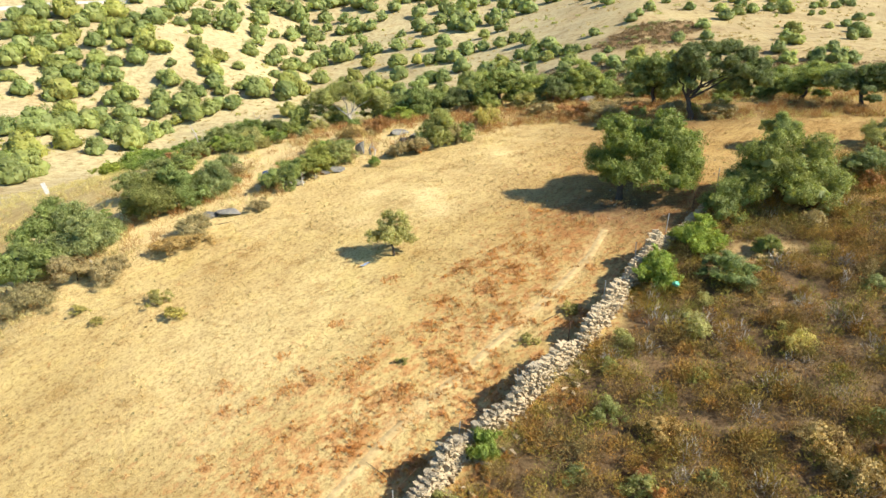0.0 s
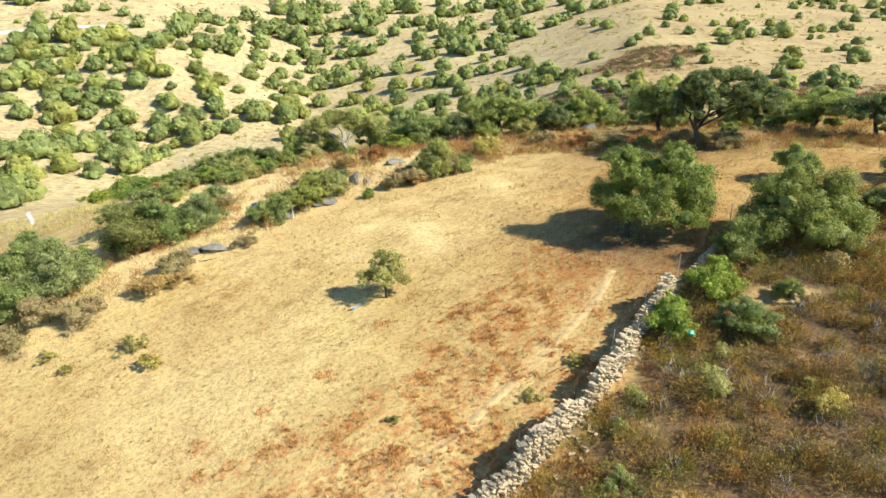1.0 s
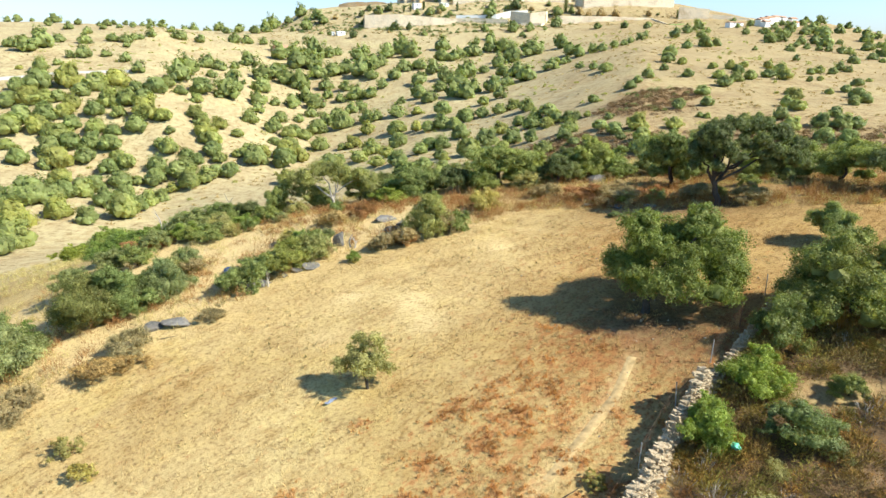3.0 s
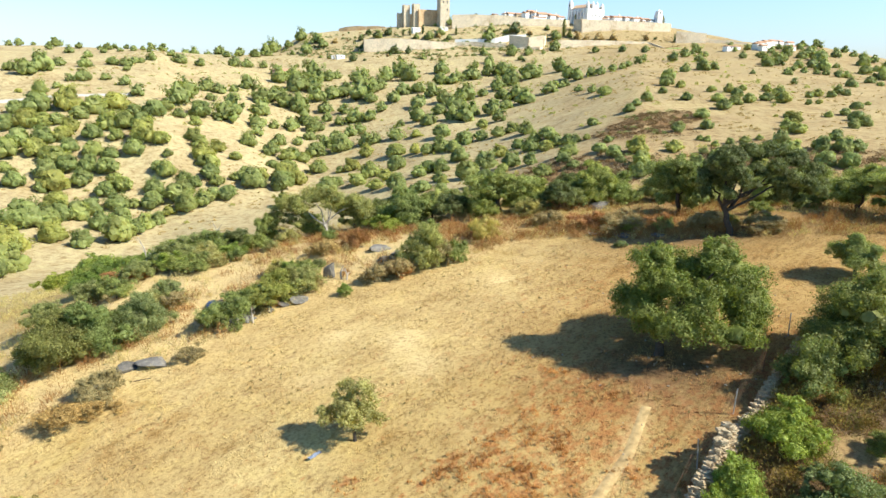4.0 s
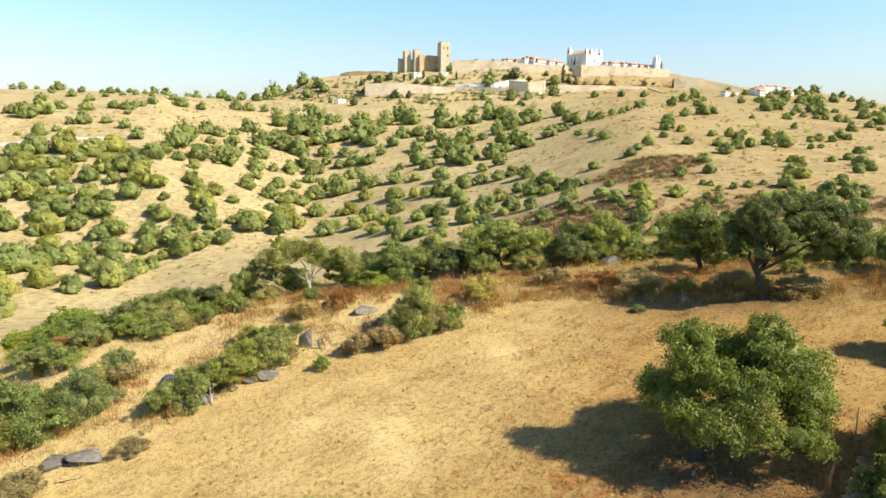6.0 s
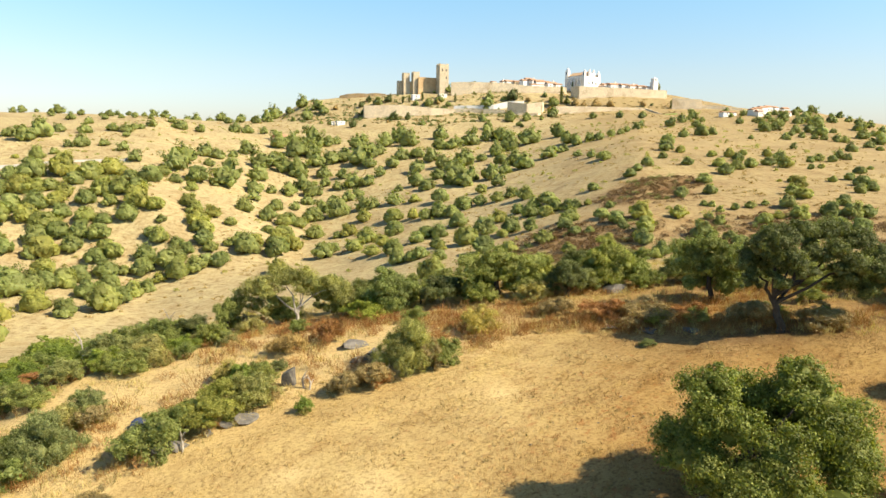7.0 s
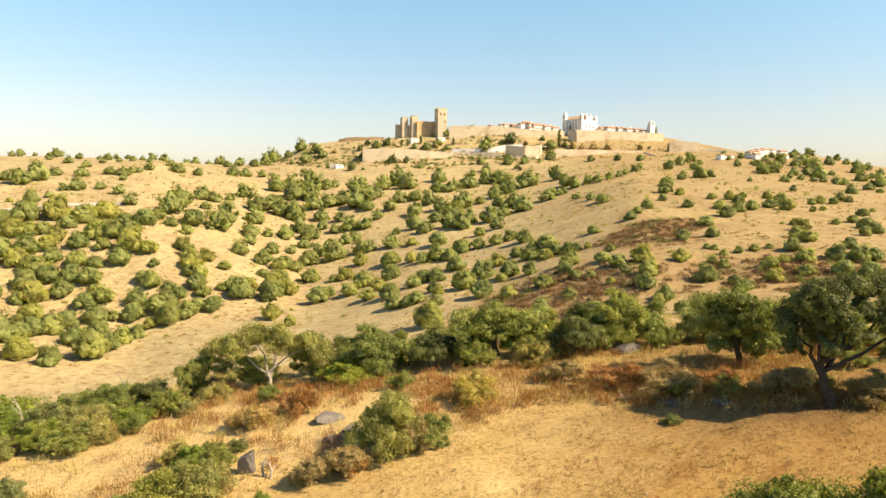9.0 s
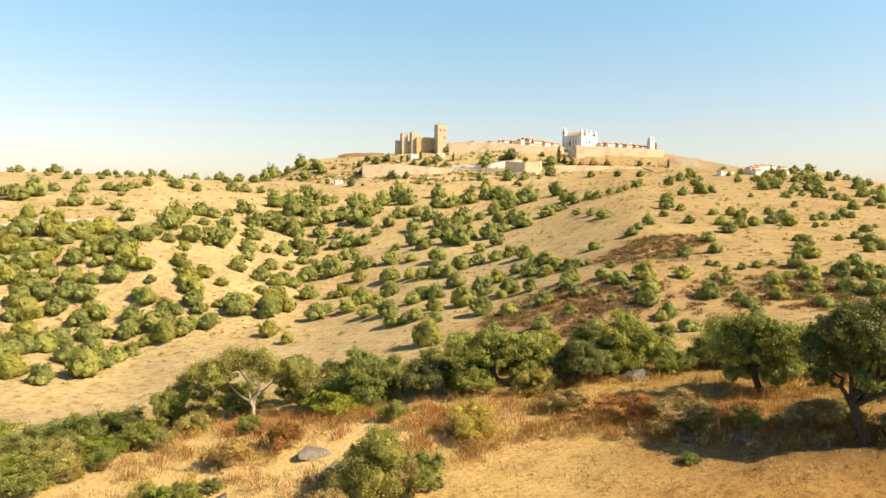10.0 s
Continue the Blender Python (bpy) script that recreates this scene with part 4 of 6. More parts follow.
GROVE_HEDGE_LEFT = ((-152, 278, 4.7), (-178, 274, 4.6), (-167, 274, 5.0), (-190, 270, 5.2), (-182, 268, 5.1), (-160, 274, 3.7), (-138, 279, 2.4), (-148, 328, 3.4), (-136, 300, 4.3), (-131, 294, 4.2), (-125, 284, 4.8), (-120, 279, 4.2), (-124, 296, 4.2), (-117, 271, 3.9), (-112, 266, 3.3), (-109, 255, 3.2), (-104, 256, 3.8), (-123, 279, 3.5), (-114, 292, 2.9), (-107, 273, 2.7))
GROVE_LOWER_LEFT = ((-177, 257, 5.4), (-169, 249, 5.9), (-172, 246, 2.8), (-162, 256, 4.3), (-172, 263, 4.9), (-178, 266, 5.5), (-164, 265, 4.4), (-156, 265, 4.8), (-150, 259, 4.0), (-145, 256, 3.9), (-150, 251, 3.9), (-133, 267, 4.4), (-126, 267, 2.7), (-137, 269, 3.3), (-124, 254, 4.8), (-134, 258, 4.1), (-122, 257, 4.4), (-111, 251, 4.3), (-120, 262, 3.4), (-116, 247, 4.7), (-122, 245, 2.8), (-131, 250, 4.2), (-137, 248, 2.4), (-142, 245, 4.9), (-125, 239, 2.7), (-135, 235, 3.8), (-123, 229, 3.4), (-123, 238, 2.9), (-121, 217, 4.2), (-118, 205, 5.1))
GROVE_VALLEY_LEFT = ((-132, 218, 4.4), (-125, 196, 3.6), (-136, 199, 4.7), (-159, 235, 4.4), (-148, 214, 4.1), (-147, 219, 4.1), (-145, 225, 4.2), (-146, 235, 3.9), (-98, 269, 5.5), (-103, 275, 4.5), (-98, 278, 3.2), (-102, 303, 3.0), (-94, 301, 4.9), (-90, 282, 5.3), (-87, 271, 4.8), (-101, 321, 4.4), (-95, 328, 4.0), (-84, 284, 3.9), (-84, 314, 4.5), (-68, 270, 4.7), (-66, 278, 2.6), (-67, 309, 4.2), (-72, 308, 2.2), (-56, 269, 3.8), (-53, 280, 4.4), (-46, 254, 3.5), (-44, 266, 3.5), (-37, 247, 3.8), (-33, 232, 3.5), (-79, 248, 3.6))
GROVE_UPPER_MIDDLE = ((-156, 484, 6.8), (-173, 527, 4.8), (-156, 516, 6.4), (-140, 471, 8.5), (-139, 509, 8.3), (-131, 477, 7.0), (-129, 514, 5.0), (-125, 523, 3.8), (-147, 550, 2.7), (-104, 502, 7.3), (-105, 527, 4.2), (-84, 476, 5.7), (-85, 513, 6.1), (-77, 531, 7.6), (-68, 515, 8.2), (-55, 460, 5.1), (-65, 458, 5.1), (-68, 438, 4.5), (-44, 444, 5.2), (-47, 534, 6.3), (-43, 491, 5.4), (-35, 489, 5.0), (-35, 425, 5.0), (-29, 417, 4.6), (-122, 455, 6.3), (-113, 461, 6.7), (-105, 465, 6.4), (-92, 453, 7.3), (-87, 470, 5.6), (-144, 449, 3.7), (-84, 445, 4.3))
GROVE_CENTRE = ((-149, 426, 7.1), (-145, 436, 6.1), (-135, 431, 7.1), (-140, 398, 6.0), (-126, 428, 6.3), (-116, 404, 4.9), (-109, 402, 3.3), (-111, 432, 5.2), (-104, 411, 3.6), (-97, 424, 4.1), (-95, 403, 3.2), (-86, 405, 5.5), (-77, 404, 4.8), (-73, 422, 3.7), (-50, 419, 4.9), (-46, 380, 5.0), (-38, 365, 4.5), (-35, 394, 4.6), (-26, 371, 4.3), (-130, 362, 5.1), (-125, 349, 3.5), (-125, 376, 3.4), (-118, 385, 4.7), (-112, 344, 3.9), (-120, 323, 4.3), (-107, 393, 5.7), (-106, 378, 4.0), (-106, 356, 2.9), (-89, 369, 3.8), (-82, 376, 3.9))
GROVE_LOWER_CENTRE = ((-79, 384, 3.7), (-53, 348, 4.6), (-63, 347, 3.8), (-54, 372, 2.6), (-42, 343, 3.2), (-28, 332, 4.4), (-92, 341, 5.5), (-100, 327, 4.0), (-109, 323, 4.5), (-80, 344, 6.0), (-92, 356, 4.3), (-68, 346, 4.1), (-64, 328, 3.6), (-48, 316, 4.7), (-38, 310, 3.1), (-32, 303, 3.3), (-26, 303, 4.2), (-20, 297, 4.1), (-28, 229, 2.6), (-43, 286, 4.0), (-30, 256, 3.1), (-25, 229, 2.9), (-21, 242, 2.7), (-27, 263, 4.0), (-22, 260, 3.4), (-19, 235, 2.1), (-18, 220, 2.2), (-18, 195, 4.3), (-69, 237, 2.3), (-16, 274, 4.2))
GROVE_BELOW_TOWN = ((0, 518, 6.9), (6, 466, 7.3), (19, 477, 8.2), (-10, 520, 5.7), (-23, 509, 7.2), (-12, 439, 3.8), (-3, 452, 5.3), (0, 419, 4.9), (8, 403, 5.6), (13, 385, 6.0), (2, 383, 4.2), (-22, 428, 7.4), (-24, 393, 6.1), (-16, 376, 4.4), (-19, 363, 5.6), (-5, 370, 4.9), (-1, 345, 3.7), (-9, 338, 3.1), (-1, 306, 3.5), (-9, 310, 3.3), (-16, 310, 4.3), (5, 308, 3.5), (10, 293, 3.8), (13, 272, 2.7), (18, 269, 3.7), (20, 258, 2.9), (24, 256, 2.3), (26, 252, 2.9), (30, 250, 1.7), (-32, 502, 4.8), (7, 273, 2.9))
GROVE_TERRACE = ((27, 404, 4.7), (34, 412, 2.6), (37, 414, 2.6), (40, 376, 3.2), (44, 352, 3.3), (48, 338, 4.2), (38, 484, 5.7), (40, 440, 5.2), (44, 428, 5.0), (53, 433, 4.1), (58, 428, 3.7), (66, 436, 3.4), (72, 439, 3.1), (77, 446, 3.2), (85, 459, 3.3), (94, 489, 2.7), (45, 632, 5.0), (75, 588, 3.8), (97, 592, 3.8), (115, 589, 3.8), (-17, 603, 3.4), (-11, 567, 4.0), (7, 598, 4.7), (21, 599, 3.8), (14, 571, 2.7), (-22, 560, 2.7))
GROVE_GULLY = ((34, 268, 2.6), (48, 273, 3.1), (52, 281, 2.6), (58, 291, 2.9), (77, 343, 4.1), (-0, 266, 3.2), (11, 261, 3.5), (16, 255, 2.9), (22, 230, 3.1), (31, 223, 3.0), (34, 216, 3.2), (41, 217, 4.1), (35, 235, 1.8), (85, 374, 4.5), (106, 425, 4.5), (83, 340, 2.7), (75, 297, 3.0), (70, 318, 2.5), (121, 443, 5.1), (131, 455, 3.7), (137, 512, 4.2), (114, 489, 4.7))
GROVE_RIGHT_SLOPE = ((93, 326, 2.6), (101, 327, 3.2), (101, 316, 3.1), (112, 342, 2.2), (87, 295, 3.5), (85, 281, 3.8), (92, 290, 3.5), (100, 297, 3.1), (148, 436, 2.2), (123, 343, 2.8), (124, 331, 3.6), (114, 299, 3.9), (110, 306, 3.7), (156, 395, 2.3), (104, 267, 2.2), (171, 441, 3.0), (144, 338, 2.9), (137, 330, 2.2), (124, 299, 1.7), (134, 313, 1.8), (150, 338, 2.6), (157, 347, 3.0), (179, 381, 4.3), (160, 345, 2.7), (101, 255, 3.6), (92, 238, 2.5), (93, 232, 3.2), (97, 237, 1.4), (85, 223, 3.2), (84, 212, 3.4))
GROVE_LOWER_RIGHT = ((75, 225, 2.0), (80, 227, 1.4), (70, 223, 1.6), (62, 227, 1.4), (64, 226, 1.4), (65, 221, 1.5), (68, 242, 2.8), (71, 260, 3.5), (58, 239, 2.6), (52, 217, 3.0), (60, 215, 1.8), (62, 211, 2.0), (73, 208, 2.8), (78, 212, 1.9), (93, 214, 3.5), (101, 224, 2.4), (98, 212, 3.5), (102, 213, 3.2), (127, 275, 2.3), (140, 294, 3.0), (158, 321, 1.7), (126, 264, 3.4), (123, 252, 3.2), (116, 245, 2.3), (120, 272, 2.0))
GROVE_RIGHT_SKYLINE = ((233, 479, 5.5), (262, 541, 5.8), (256, 511, 3.6), (208, 421, 3.7), (204, 402, 2.5), (276, 618, 2.7), (284, 620, 3.8), (282, 599, 4.2), (282, 584, 4.2), (284, 571, 4.6), (272, 530, 3.8), (233, 566, 6.3), (234, 549, 7.1), (211, 488, 6.3), (258, 577, 5.0), (197, 494, 4.2), (211, 506, 5.7), (183, 510, 5.6), (206, 546, 5.1), (228, 447, 6.0))
GROVE_GULLY_FLOOR = ((13, 214, 3.2), (10, 235, 2.6), (4, 242, 3.6), (-5, 251, 4.7), (-11, 238, 4.5), (1, 238, 2.1), (20, 222, 3.0), (22, 214, 2.4), (26, 212, 1.9), (23, 182, 2.7), (11, 192, 2.8), (30, 203, 1.5), (37, 201, 1.5), (38, 196, 3.2), (39, 186, 2.1), (35, 209, 1.9), (40, 205, 3.1), (54, 200, 3.4), (60, 196, 2.3), (70, 197, 2.8), (79, 200, 2.9), (41, 188, 2.8), (41, 171, 2.9), (3, 212, 2.7), (19, 200, 2.2), (61, 191, 2.5), (88, 200, 3.3), (93, 197, 3.3), (77, 189, 2.7), (-5, 221, 3.6))
GROVE_RIDGE_VILLAGE = ((198, 598, 3.5), (179, 550, 4.1), (263, 700, 3.0), (265, 696, 3.6), (257, 639, 3.3), (259, 637, 2.8), (179, 500, 4.6), (190, 509, 4.7), (224, 588, 3.5), (217, 564, 3.9), (243, 611, 3.7), (226, 560, 5.3), (237, 576, 6.0), (264, 626, 5.4), (235, 523, 3.2), (183, 465, 2.8), (186, 457, 2.7), (191, 451, 2.7), (196, 449, 3.1), (202, 446, 3.5), (208, 449, 3.5), (171, 445, 2.6), (195, 565, 2.4), (208, 564, 3.4), (188, 529, 3.6))
GROVE_LEFT_RIDGE = ((-423, 575, 2.9), (-363, 522, 2.0), (-335, 587, 2.7), (-317, 574, 2.6), (-302, 587, 3.7), (-310, 622, 4.5), (-313, 674, 4.8), (-304, 675, 5.4), (-298, 692, 4.2), (-264, 641, 5.6), (-235, 486, 3.0), (-297, 465, 3.5), (-271, 444, 2.9), (-300, 435, 2.9), (-259, 492, 2.2), (-273, 466, 2.6), (-320, 477, 2.8), (-242, 603, 4.2))
GROVE_FAR_LEFT = ((-221, 303, 4.0), (-213, 286, 5.0), (-206, 289, 5.9), (-200, 274, 4.8), (-199, 265, 5.5), (-193, 254, 3.7), (-182, 245, 4.3), (-159, 204, 4.6), (-151, 208, 7.6), (-141, 186, 6.5), (-129, 170, 5.4), (-127, 161, 4.8), (-141, 177, 3.8), (-227, 289, 6.1), (-211, 261, 6.1), (-188, 232, 5.5), (-171, 203, 5.6), (-150, 177, 5.9))
GROVE_BY_THE_TOWN = ((-222, 667, 7.9), (-239, 625, 5.0), (194, 630, 3.6), (197, 598, 2.8), (210, 579, 3.7), (195, 554, 3.9), (-216, 630, 6.1), (-221, 615, 4.9), (186, 591, 2.8), (213, 630, 3.1), (225, 605, 3.9), (225, 583, 4.2), (244, 611, 3.5))
GROVE_CASTLE_FOOT = ((-196, 676, 6.8), (-207, 669, 4.4), (-179, 666, 5.9), (-180, 634, 6.7), (-170, 655, 5.4), (-225, 693, 3.7), (-119, 666, 5.0), (-70, 663, 4.5), (-82, 664, 3.0), (-60, 668, 4.9), (-53, 689, 4.7), (-14, 655, 6.3), (-15, 651, 2.9), (-53, 653, 2.6), (-34, 650, 2.0), (-67, 591, 2.7), (-16, 597, 2.7), (-168, 564, 2.2), (-160, 610, 1.8), (-150, 604, 3.0), (-191, 628, 2.4), (-21, 554, 1.7), (-10, 561, 3.1), (-51, 659, 3.0), (-67, 687, 1.8), (-87, 697, 2.0))
GROVE_TOWN_FOOT = ((47, 661, 5.2), (2, 669, 3.2), (-12, 670, 4.2), (-13, 657, 4.1), (60, 666, 3.2), (6, 590, 4.0), (20, 593, 2.8), (33, 600, 2.2), (136, 549, 4.8), (150, 571, 5.6), (40, 680, 2.7), (151, 548, 2.9))
GROVE_DARK = ((-110, 672, 4.6), (-130, 650, 3.7), (-95, 612, 5.2), (-83, 615, 3.8), (-126, 587, 4.4), (-116, 586, 1.8), (-87, 592, 1.9), (-83, 582, 1.5), (-130, 677, 3.5), (-135, 664, 3.4), (9, 669, 6.4), (42, 619, 4.2), (75, 594, 3.0), (95, 581, 3.5), (111, 575, 3.3), (16, 563, 1.9), (138, 666, 1.9), (-29, 720, 5.4))
GROVE_WITHERED = ((-160, 664, 3.1), (-99, 602, 1.7), (-61, 664, 3.0), (24, 668, 3.4), (67, 661, 4.5), (86, 659, 5.6), (99, 658, 4.5), (129, 662, 3.4), (75, 660, 3.4), (43, 652, 2.6))
CYPRESSES = ((-108, 671, 1.8), (-95, 667, 1.5), (-89, 669, 1.4), (-77, 672, 1.8), (-45, 667, 1.7), (55, 667, 3.4), (69, 707, 2.1), (155, 664, 1.5), (60, 664, 1.8), (153, 712, 2.4))

HILL = Kinds([
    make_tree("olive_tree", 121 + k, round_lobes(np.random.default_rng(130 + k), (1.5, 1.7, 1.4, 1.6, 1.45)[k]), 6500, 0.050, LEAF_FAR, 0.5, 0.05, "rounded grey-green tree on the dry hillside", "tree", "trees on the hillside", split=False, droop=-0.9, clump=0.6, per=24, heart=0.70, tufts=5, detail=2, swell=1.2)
    for k in range(5)])
pick = random.Random(4)
distant = []
for grove in (GROVE_SKYLINE_LEFT, GROVE_UPPER_LEFT, GROVE_MIDDLE_LEFT, GROVE_HEDGE_LEFT, GROVE_LOWER_LEFT, GROVE_VALLEY_LEFT, GROVE_UPPER_MIDDLE, GROVE_CENTRE, GROVE_LOWER_CENTRE, GROVE_BELOW_TOWN, GROVE_TERRACE, GROVE_GULLY, GROVE_RIGHT_SLOPE, GROVE_LOWER_RIGHT, GROVE_RIGHT_SKYLINE, GROVE_GULLY_FLOOR, GROVE_FAR_LEFT, GROVE_LEFT_RIDGE, GROVE_RIDGE_VILLAGE, GROVE_BY_THE_TOWN, GROVE_CASTLE_FOOT, GROVE_TOWN_FOOT):
    for x, y, r in grove:
        kind, tall, turn = pick.randrange(5), pick.uniform(0.85, 1.15), pick.uniform(0, 6.3)
        if y < 345:
            HILL.plant(kind, x, y, r * (1.12 if x < 0.1 * y else 0.98), tall, turn, 0.1 * r)
        else:
            distant.append((kind, x, y, r * (1.22 if x < 0.1 * y else 1.0), tall, turn))


def distant_trees(name, spots, leaf, label):
    """Trees past the count of single ones: crowns in one mesh."""
    rng = np.random.default_rng(9)
    pieces = []
    shapes = []
    for k in range(5):
        lobes = round_lobes(np.random.default_rng(140 + k), (1.5, 1.7, 1.4, 1.6, 1.45)[k])
        shapes.append(join([leaves(rng, boughs(rng, lobes, 4), 1100, 0.095, -0.9, 0.6, 24, swell=1.2)] + core(rng, lobes[:8], 0.72, 1)))
    for kind, x, y, r, tall, turn in spots:
        c, s = math.cos(turn), math.sin(turn)
        v = shapes[kind][0] @ np.array(((c, s, 0), (-s, c, 0), (0, 0, tall))) * r + np.array((x, y, on_ground(x, y, 0.1 * r)))
        pieces.append((v, shapes[kind][1]))
    tagged(new(name, raw_mesh(name, *join(pieces), leaf)), label, "trees", kind="stuff")


def spread_grove(grove, share):
    return [(pick.randrange(5), x, y, r * share, pick.uniform(0.85, 1.2), pick.uniform(0, 6.3)) for x, y, r in grove]


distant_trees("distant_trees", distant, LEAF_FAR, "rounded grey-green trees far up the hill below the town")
distant_trees("distant_pines", spread_grove(GROVE_DARK, 1.05), LEAF_DARK, "dark green trees below the castle and the town wall")
distant_trees("distant_shrubs", spread_grove(GROVE_WITHERED, 1.0), LEAF_BROWN, "withered brown shrubs on the bank below the town wall")


def cypress(x, y, r):
    """A narrow, dark conifer seen from far off: trunk and a spindle of foliage."""
    rng = np.random.default_rng(int(abs(x) * 7 + y))
    ob = thing("cypress", pose(x, y, on_ground(x, y, 0.2)), "narrow dark green cypress on the slope below the town", "tree", "cypresses by the town")
    tall = r * 4.6
    lobes = [(rng.normal() * 0.1 * r, rng.normal() * 0.1 * r, tall * q, r * (0.35 + 1.5 * q * (1 - q) * (1.25 - q * 0.5)), 1.5) for q in (0.16, 0.32, 0.48, 0.64, 0.80, 0.92)]
    mesh_part("trunk", raw_mesh("trunk", *tube([(0, 0, -0.3), (0, 0, tall * 0.2), (0, 0, tall * 0.5)], [0.3, 0.25, 0.1], 6), BARK, True), ob)
    mesh_part("crown", raw_mesh("crown", *join([leaves(rng, lobes, 1500, 0.35, -0.9, 0.5, 24)] + core(rng, lobes, 0.75, 1)), LEAF_DARK), ob)


for x, y, r in CYPRESSES:
    cypress(x, y, r)

# ---- the walled town on the hill ----
def box(bm, x0, x1, y0, y1, z0, z1):
    made = bmesh.ops.create_cube(bm, size=1, matrix=Matrix.Translation(((x0 + x1) / 2, (y0 + y1) / 2, (z0 + z1) / 2)) @ Matrix.Diagonal((x1 - x0, y1 - y0, z1 - z0, 1)))
    return made["verts"]


def tower_mesh(w, h, foot=8.0, merlons=0):
    """A square tower that narrows a little towards its parapet, with a recessed platform and merlons."""
    bm = bmesh.new()
    verts = box(bm, -w / 2, w / 2, -w / 2, w / 2, -foot, h)
    for v in verts:
        if v.co.z > 0:
            v.co.x *= 0.96
            v.co.y *= 0.96
    top = [f for f in bm.faces if f.normal.z > 0.9][0]
    inner = bmesh.ops.inset_individual(bm, faces=[top], thickness=w * 0.09)
    for v in top.verts:
        v.co.z -= 1.2
    if merlons:
        s = w * 0.96
        for k in range(merlons):
            c = -s / 2 + s * (k + 0.5) / merlons
            for x, y in ((c, -s / 2 + 0.3), (c, s / 2 - 0.3), (-s / 2 + 0.3, c), (s / 2 - 0.3, c)):
                box(bm, x - 0.3, x + 0.3, y - 0.3, y + 0.3, h - 0.02, h + 0.9)
    return bm


def rampart(name, points, thick, material, label, category, foot=6.0, walk=0.9):
    """A wall along points (x, y, top): a battered body and a thinner parapet above the wall walk."""
    ob = thing(name, pose(points[0][0], points[0][1], 0), label, category)
    ox, oy = points[0][0], points[0][1]
    body, parapet = bmesh.new(), bmesh.new()
    for (ax, ay, az), (bx, by, bz) in zip(points, points[1:]):
        d = math.hypot(bx - ax, by - ay)
        nx, ny = (by - ay) / d, -(bx - ax) / d
        for bm, t0, t1, lo, hi in ((body, thick, thick * 0.8, None, -walk), (parapet, thick * 0.8 + 0.02, 0.1, -walk, 0.0)):
            base = [on_ground(ax, ay) - foot, on_ground(bx, by) - foot] if lo is None else [az + lo, bz + lo]
            outer_low, outer_high = (t0 / 2, t1 / 2) if lo is None else (t0 / 2, t0 / 2)
            inner = -thick * 0.4 if lo is None else thick * 0.4 - 0.9
            v = []
            for x, y, zb, zt in ((ax, ay, base[0], az + hi), (bx, by, base[1], bz + hi)):
                v.append([bm.verts.new((x - ox + nx * o, y - oy + ny * o, z)) for o, z in ((outer_low, zb), (outer_high, zt), (inner, zt), (inner, zb))])
            for k in range(4):
                bm.faces.new((v[0][k], v[1][k], v[1][(k + 1) % 4], v[0][(k + 1) % 4]))
            bm.faces.new(v[0])
            bm.faces.new(v[1][::-1])
    for bm in (body, parapet):
        bmesh.ops.recalc_face_normals(bm, faces=bm.faces)
    part("body", body, material, ob)
    part("parapet", parapet, material, ob)
    return ob


castle = thing("castle", pose(-75, 690, 60), "sandstone castle with a tall square keep on the hilltop", "castle")
for name, x, y, w, h, merlons in (("keep", 15.6, 0, 9.8, 29.4, 5), ("tower", -11.2, 1, 6.6, 22.0, 4), ("tower", -21.0, 2, 6.4, 21.0, 4), ("tower", -27.5, 3, 4.4, 13.5, 3)):
    ob = part(name, tower_mesh(w, h, 12, merlons), CASTLE_STONE, castle)
    ob.matrix_basis = pose(x, y, 0, 0, 0, 27)
for x0, x1, y, top in ((-8.0, 10.5, 1.5, 17.4), (-18.5, -12.5, 2.5, 13.5)):
    bm = bmesh.new()
    half = (x1 - x0) / 2 / math.cos(radians(27))
    box(bm, -half, half, -1, 1, -10, top)
    wall = part("curtain_wall", bm, CURTAIN_STONE, castle, "weathered orange stone curtain wall")
    wall.matrix_basis = pose((x0 + x1) / 2, y, 0, 0, 0, 27)
keep = [o for o in castle.children if o.name.startswith("keep")][0]
for x, z in ((-2.0, 24.0), (2.1, 17.0), (2.1, 24.0)):
    bm = bmesh.new()
    box(bm, x - 0.45, x + 0.45, -4.95, -4.6, z - 1.1, z + 1.1)
    part("window", bm, DARK_OPENING, keep, "dark narrow window slit")

rampart("town_wall", ((-50, 680, 72.0), (-31, 682, 72.6), (2, 687, 72.2), (24, 690, 69.8), (54, 695, 69.4), (62, 698, 69.2)), 2.4, TOWN_STONE, "long pale stone rampart round the hilltop town", "town wall")
rampart("town_wall", ((66, 686, 69.0), (72, 678, 68.8), (111, 686, 67.9), (140, 692, 67.2), (157, 697, 66.8), (160, 708, 66.5)), 2.4, TOWN_STONE, "long pale stone rampart round the hilltop town", "town wall")
rampart("bastion_wall", ((-129, 650, 47.0), (-125.5, 633, 46.8), (-96, 636, 48.0), (-65, 641, 45.9), (-44, 646, 45.0)), 2.2, TOWN_STONE, "low angled stone bastion below the castle", "bastion")
rampart("bastion_wall", ((-44, 646, 45.2), (-28, 646, 46.0), (-6, 642, 44.8), (2, 641, 44.5)), 1.4, TOWN_STONE, "low ruined stone wall below the town", "bastion")
rampart("bastion_wall", ((5, 646, 52.0), (21.7, 637, 49.9), (35, 641, 51.8), (37, 650, 51.8)), 2.2, TOWN_STONE, "square stone outwork below the town", "bastion")
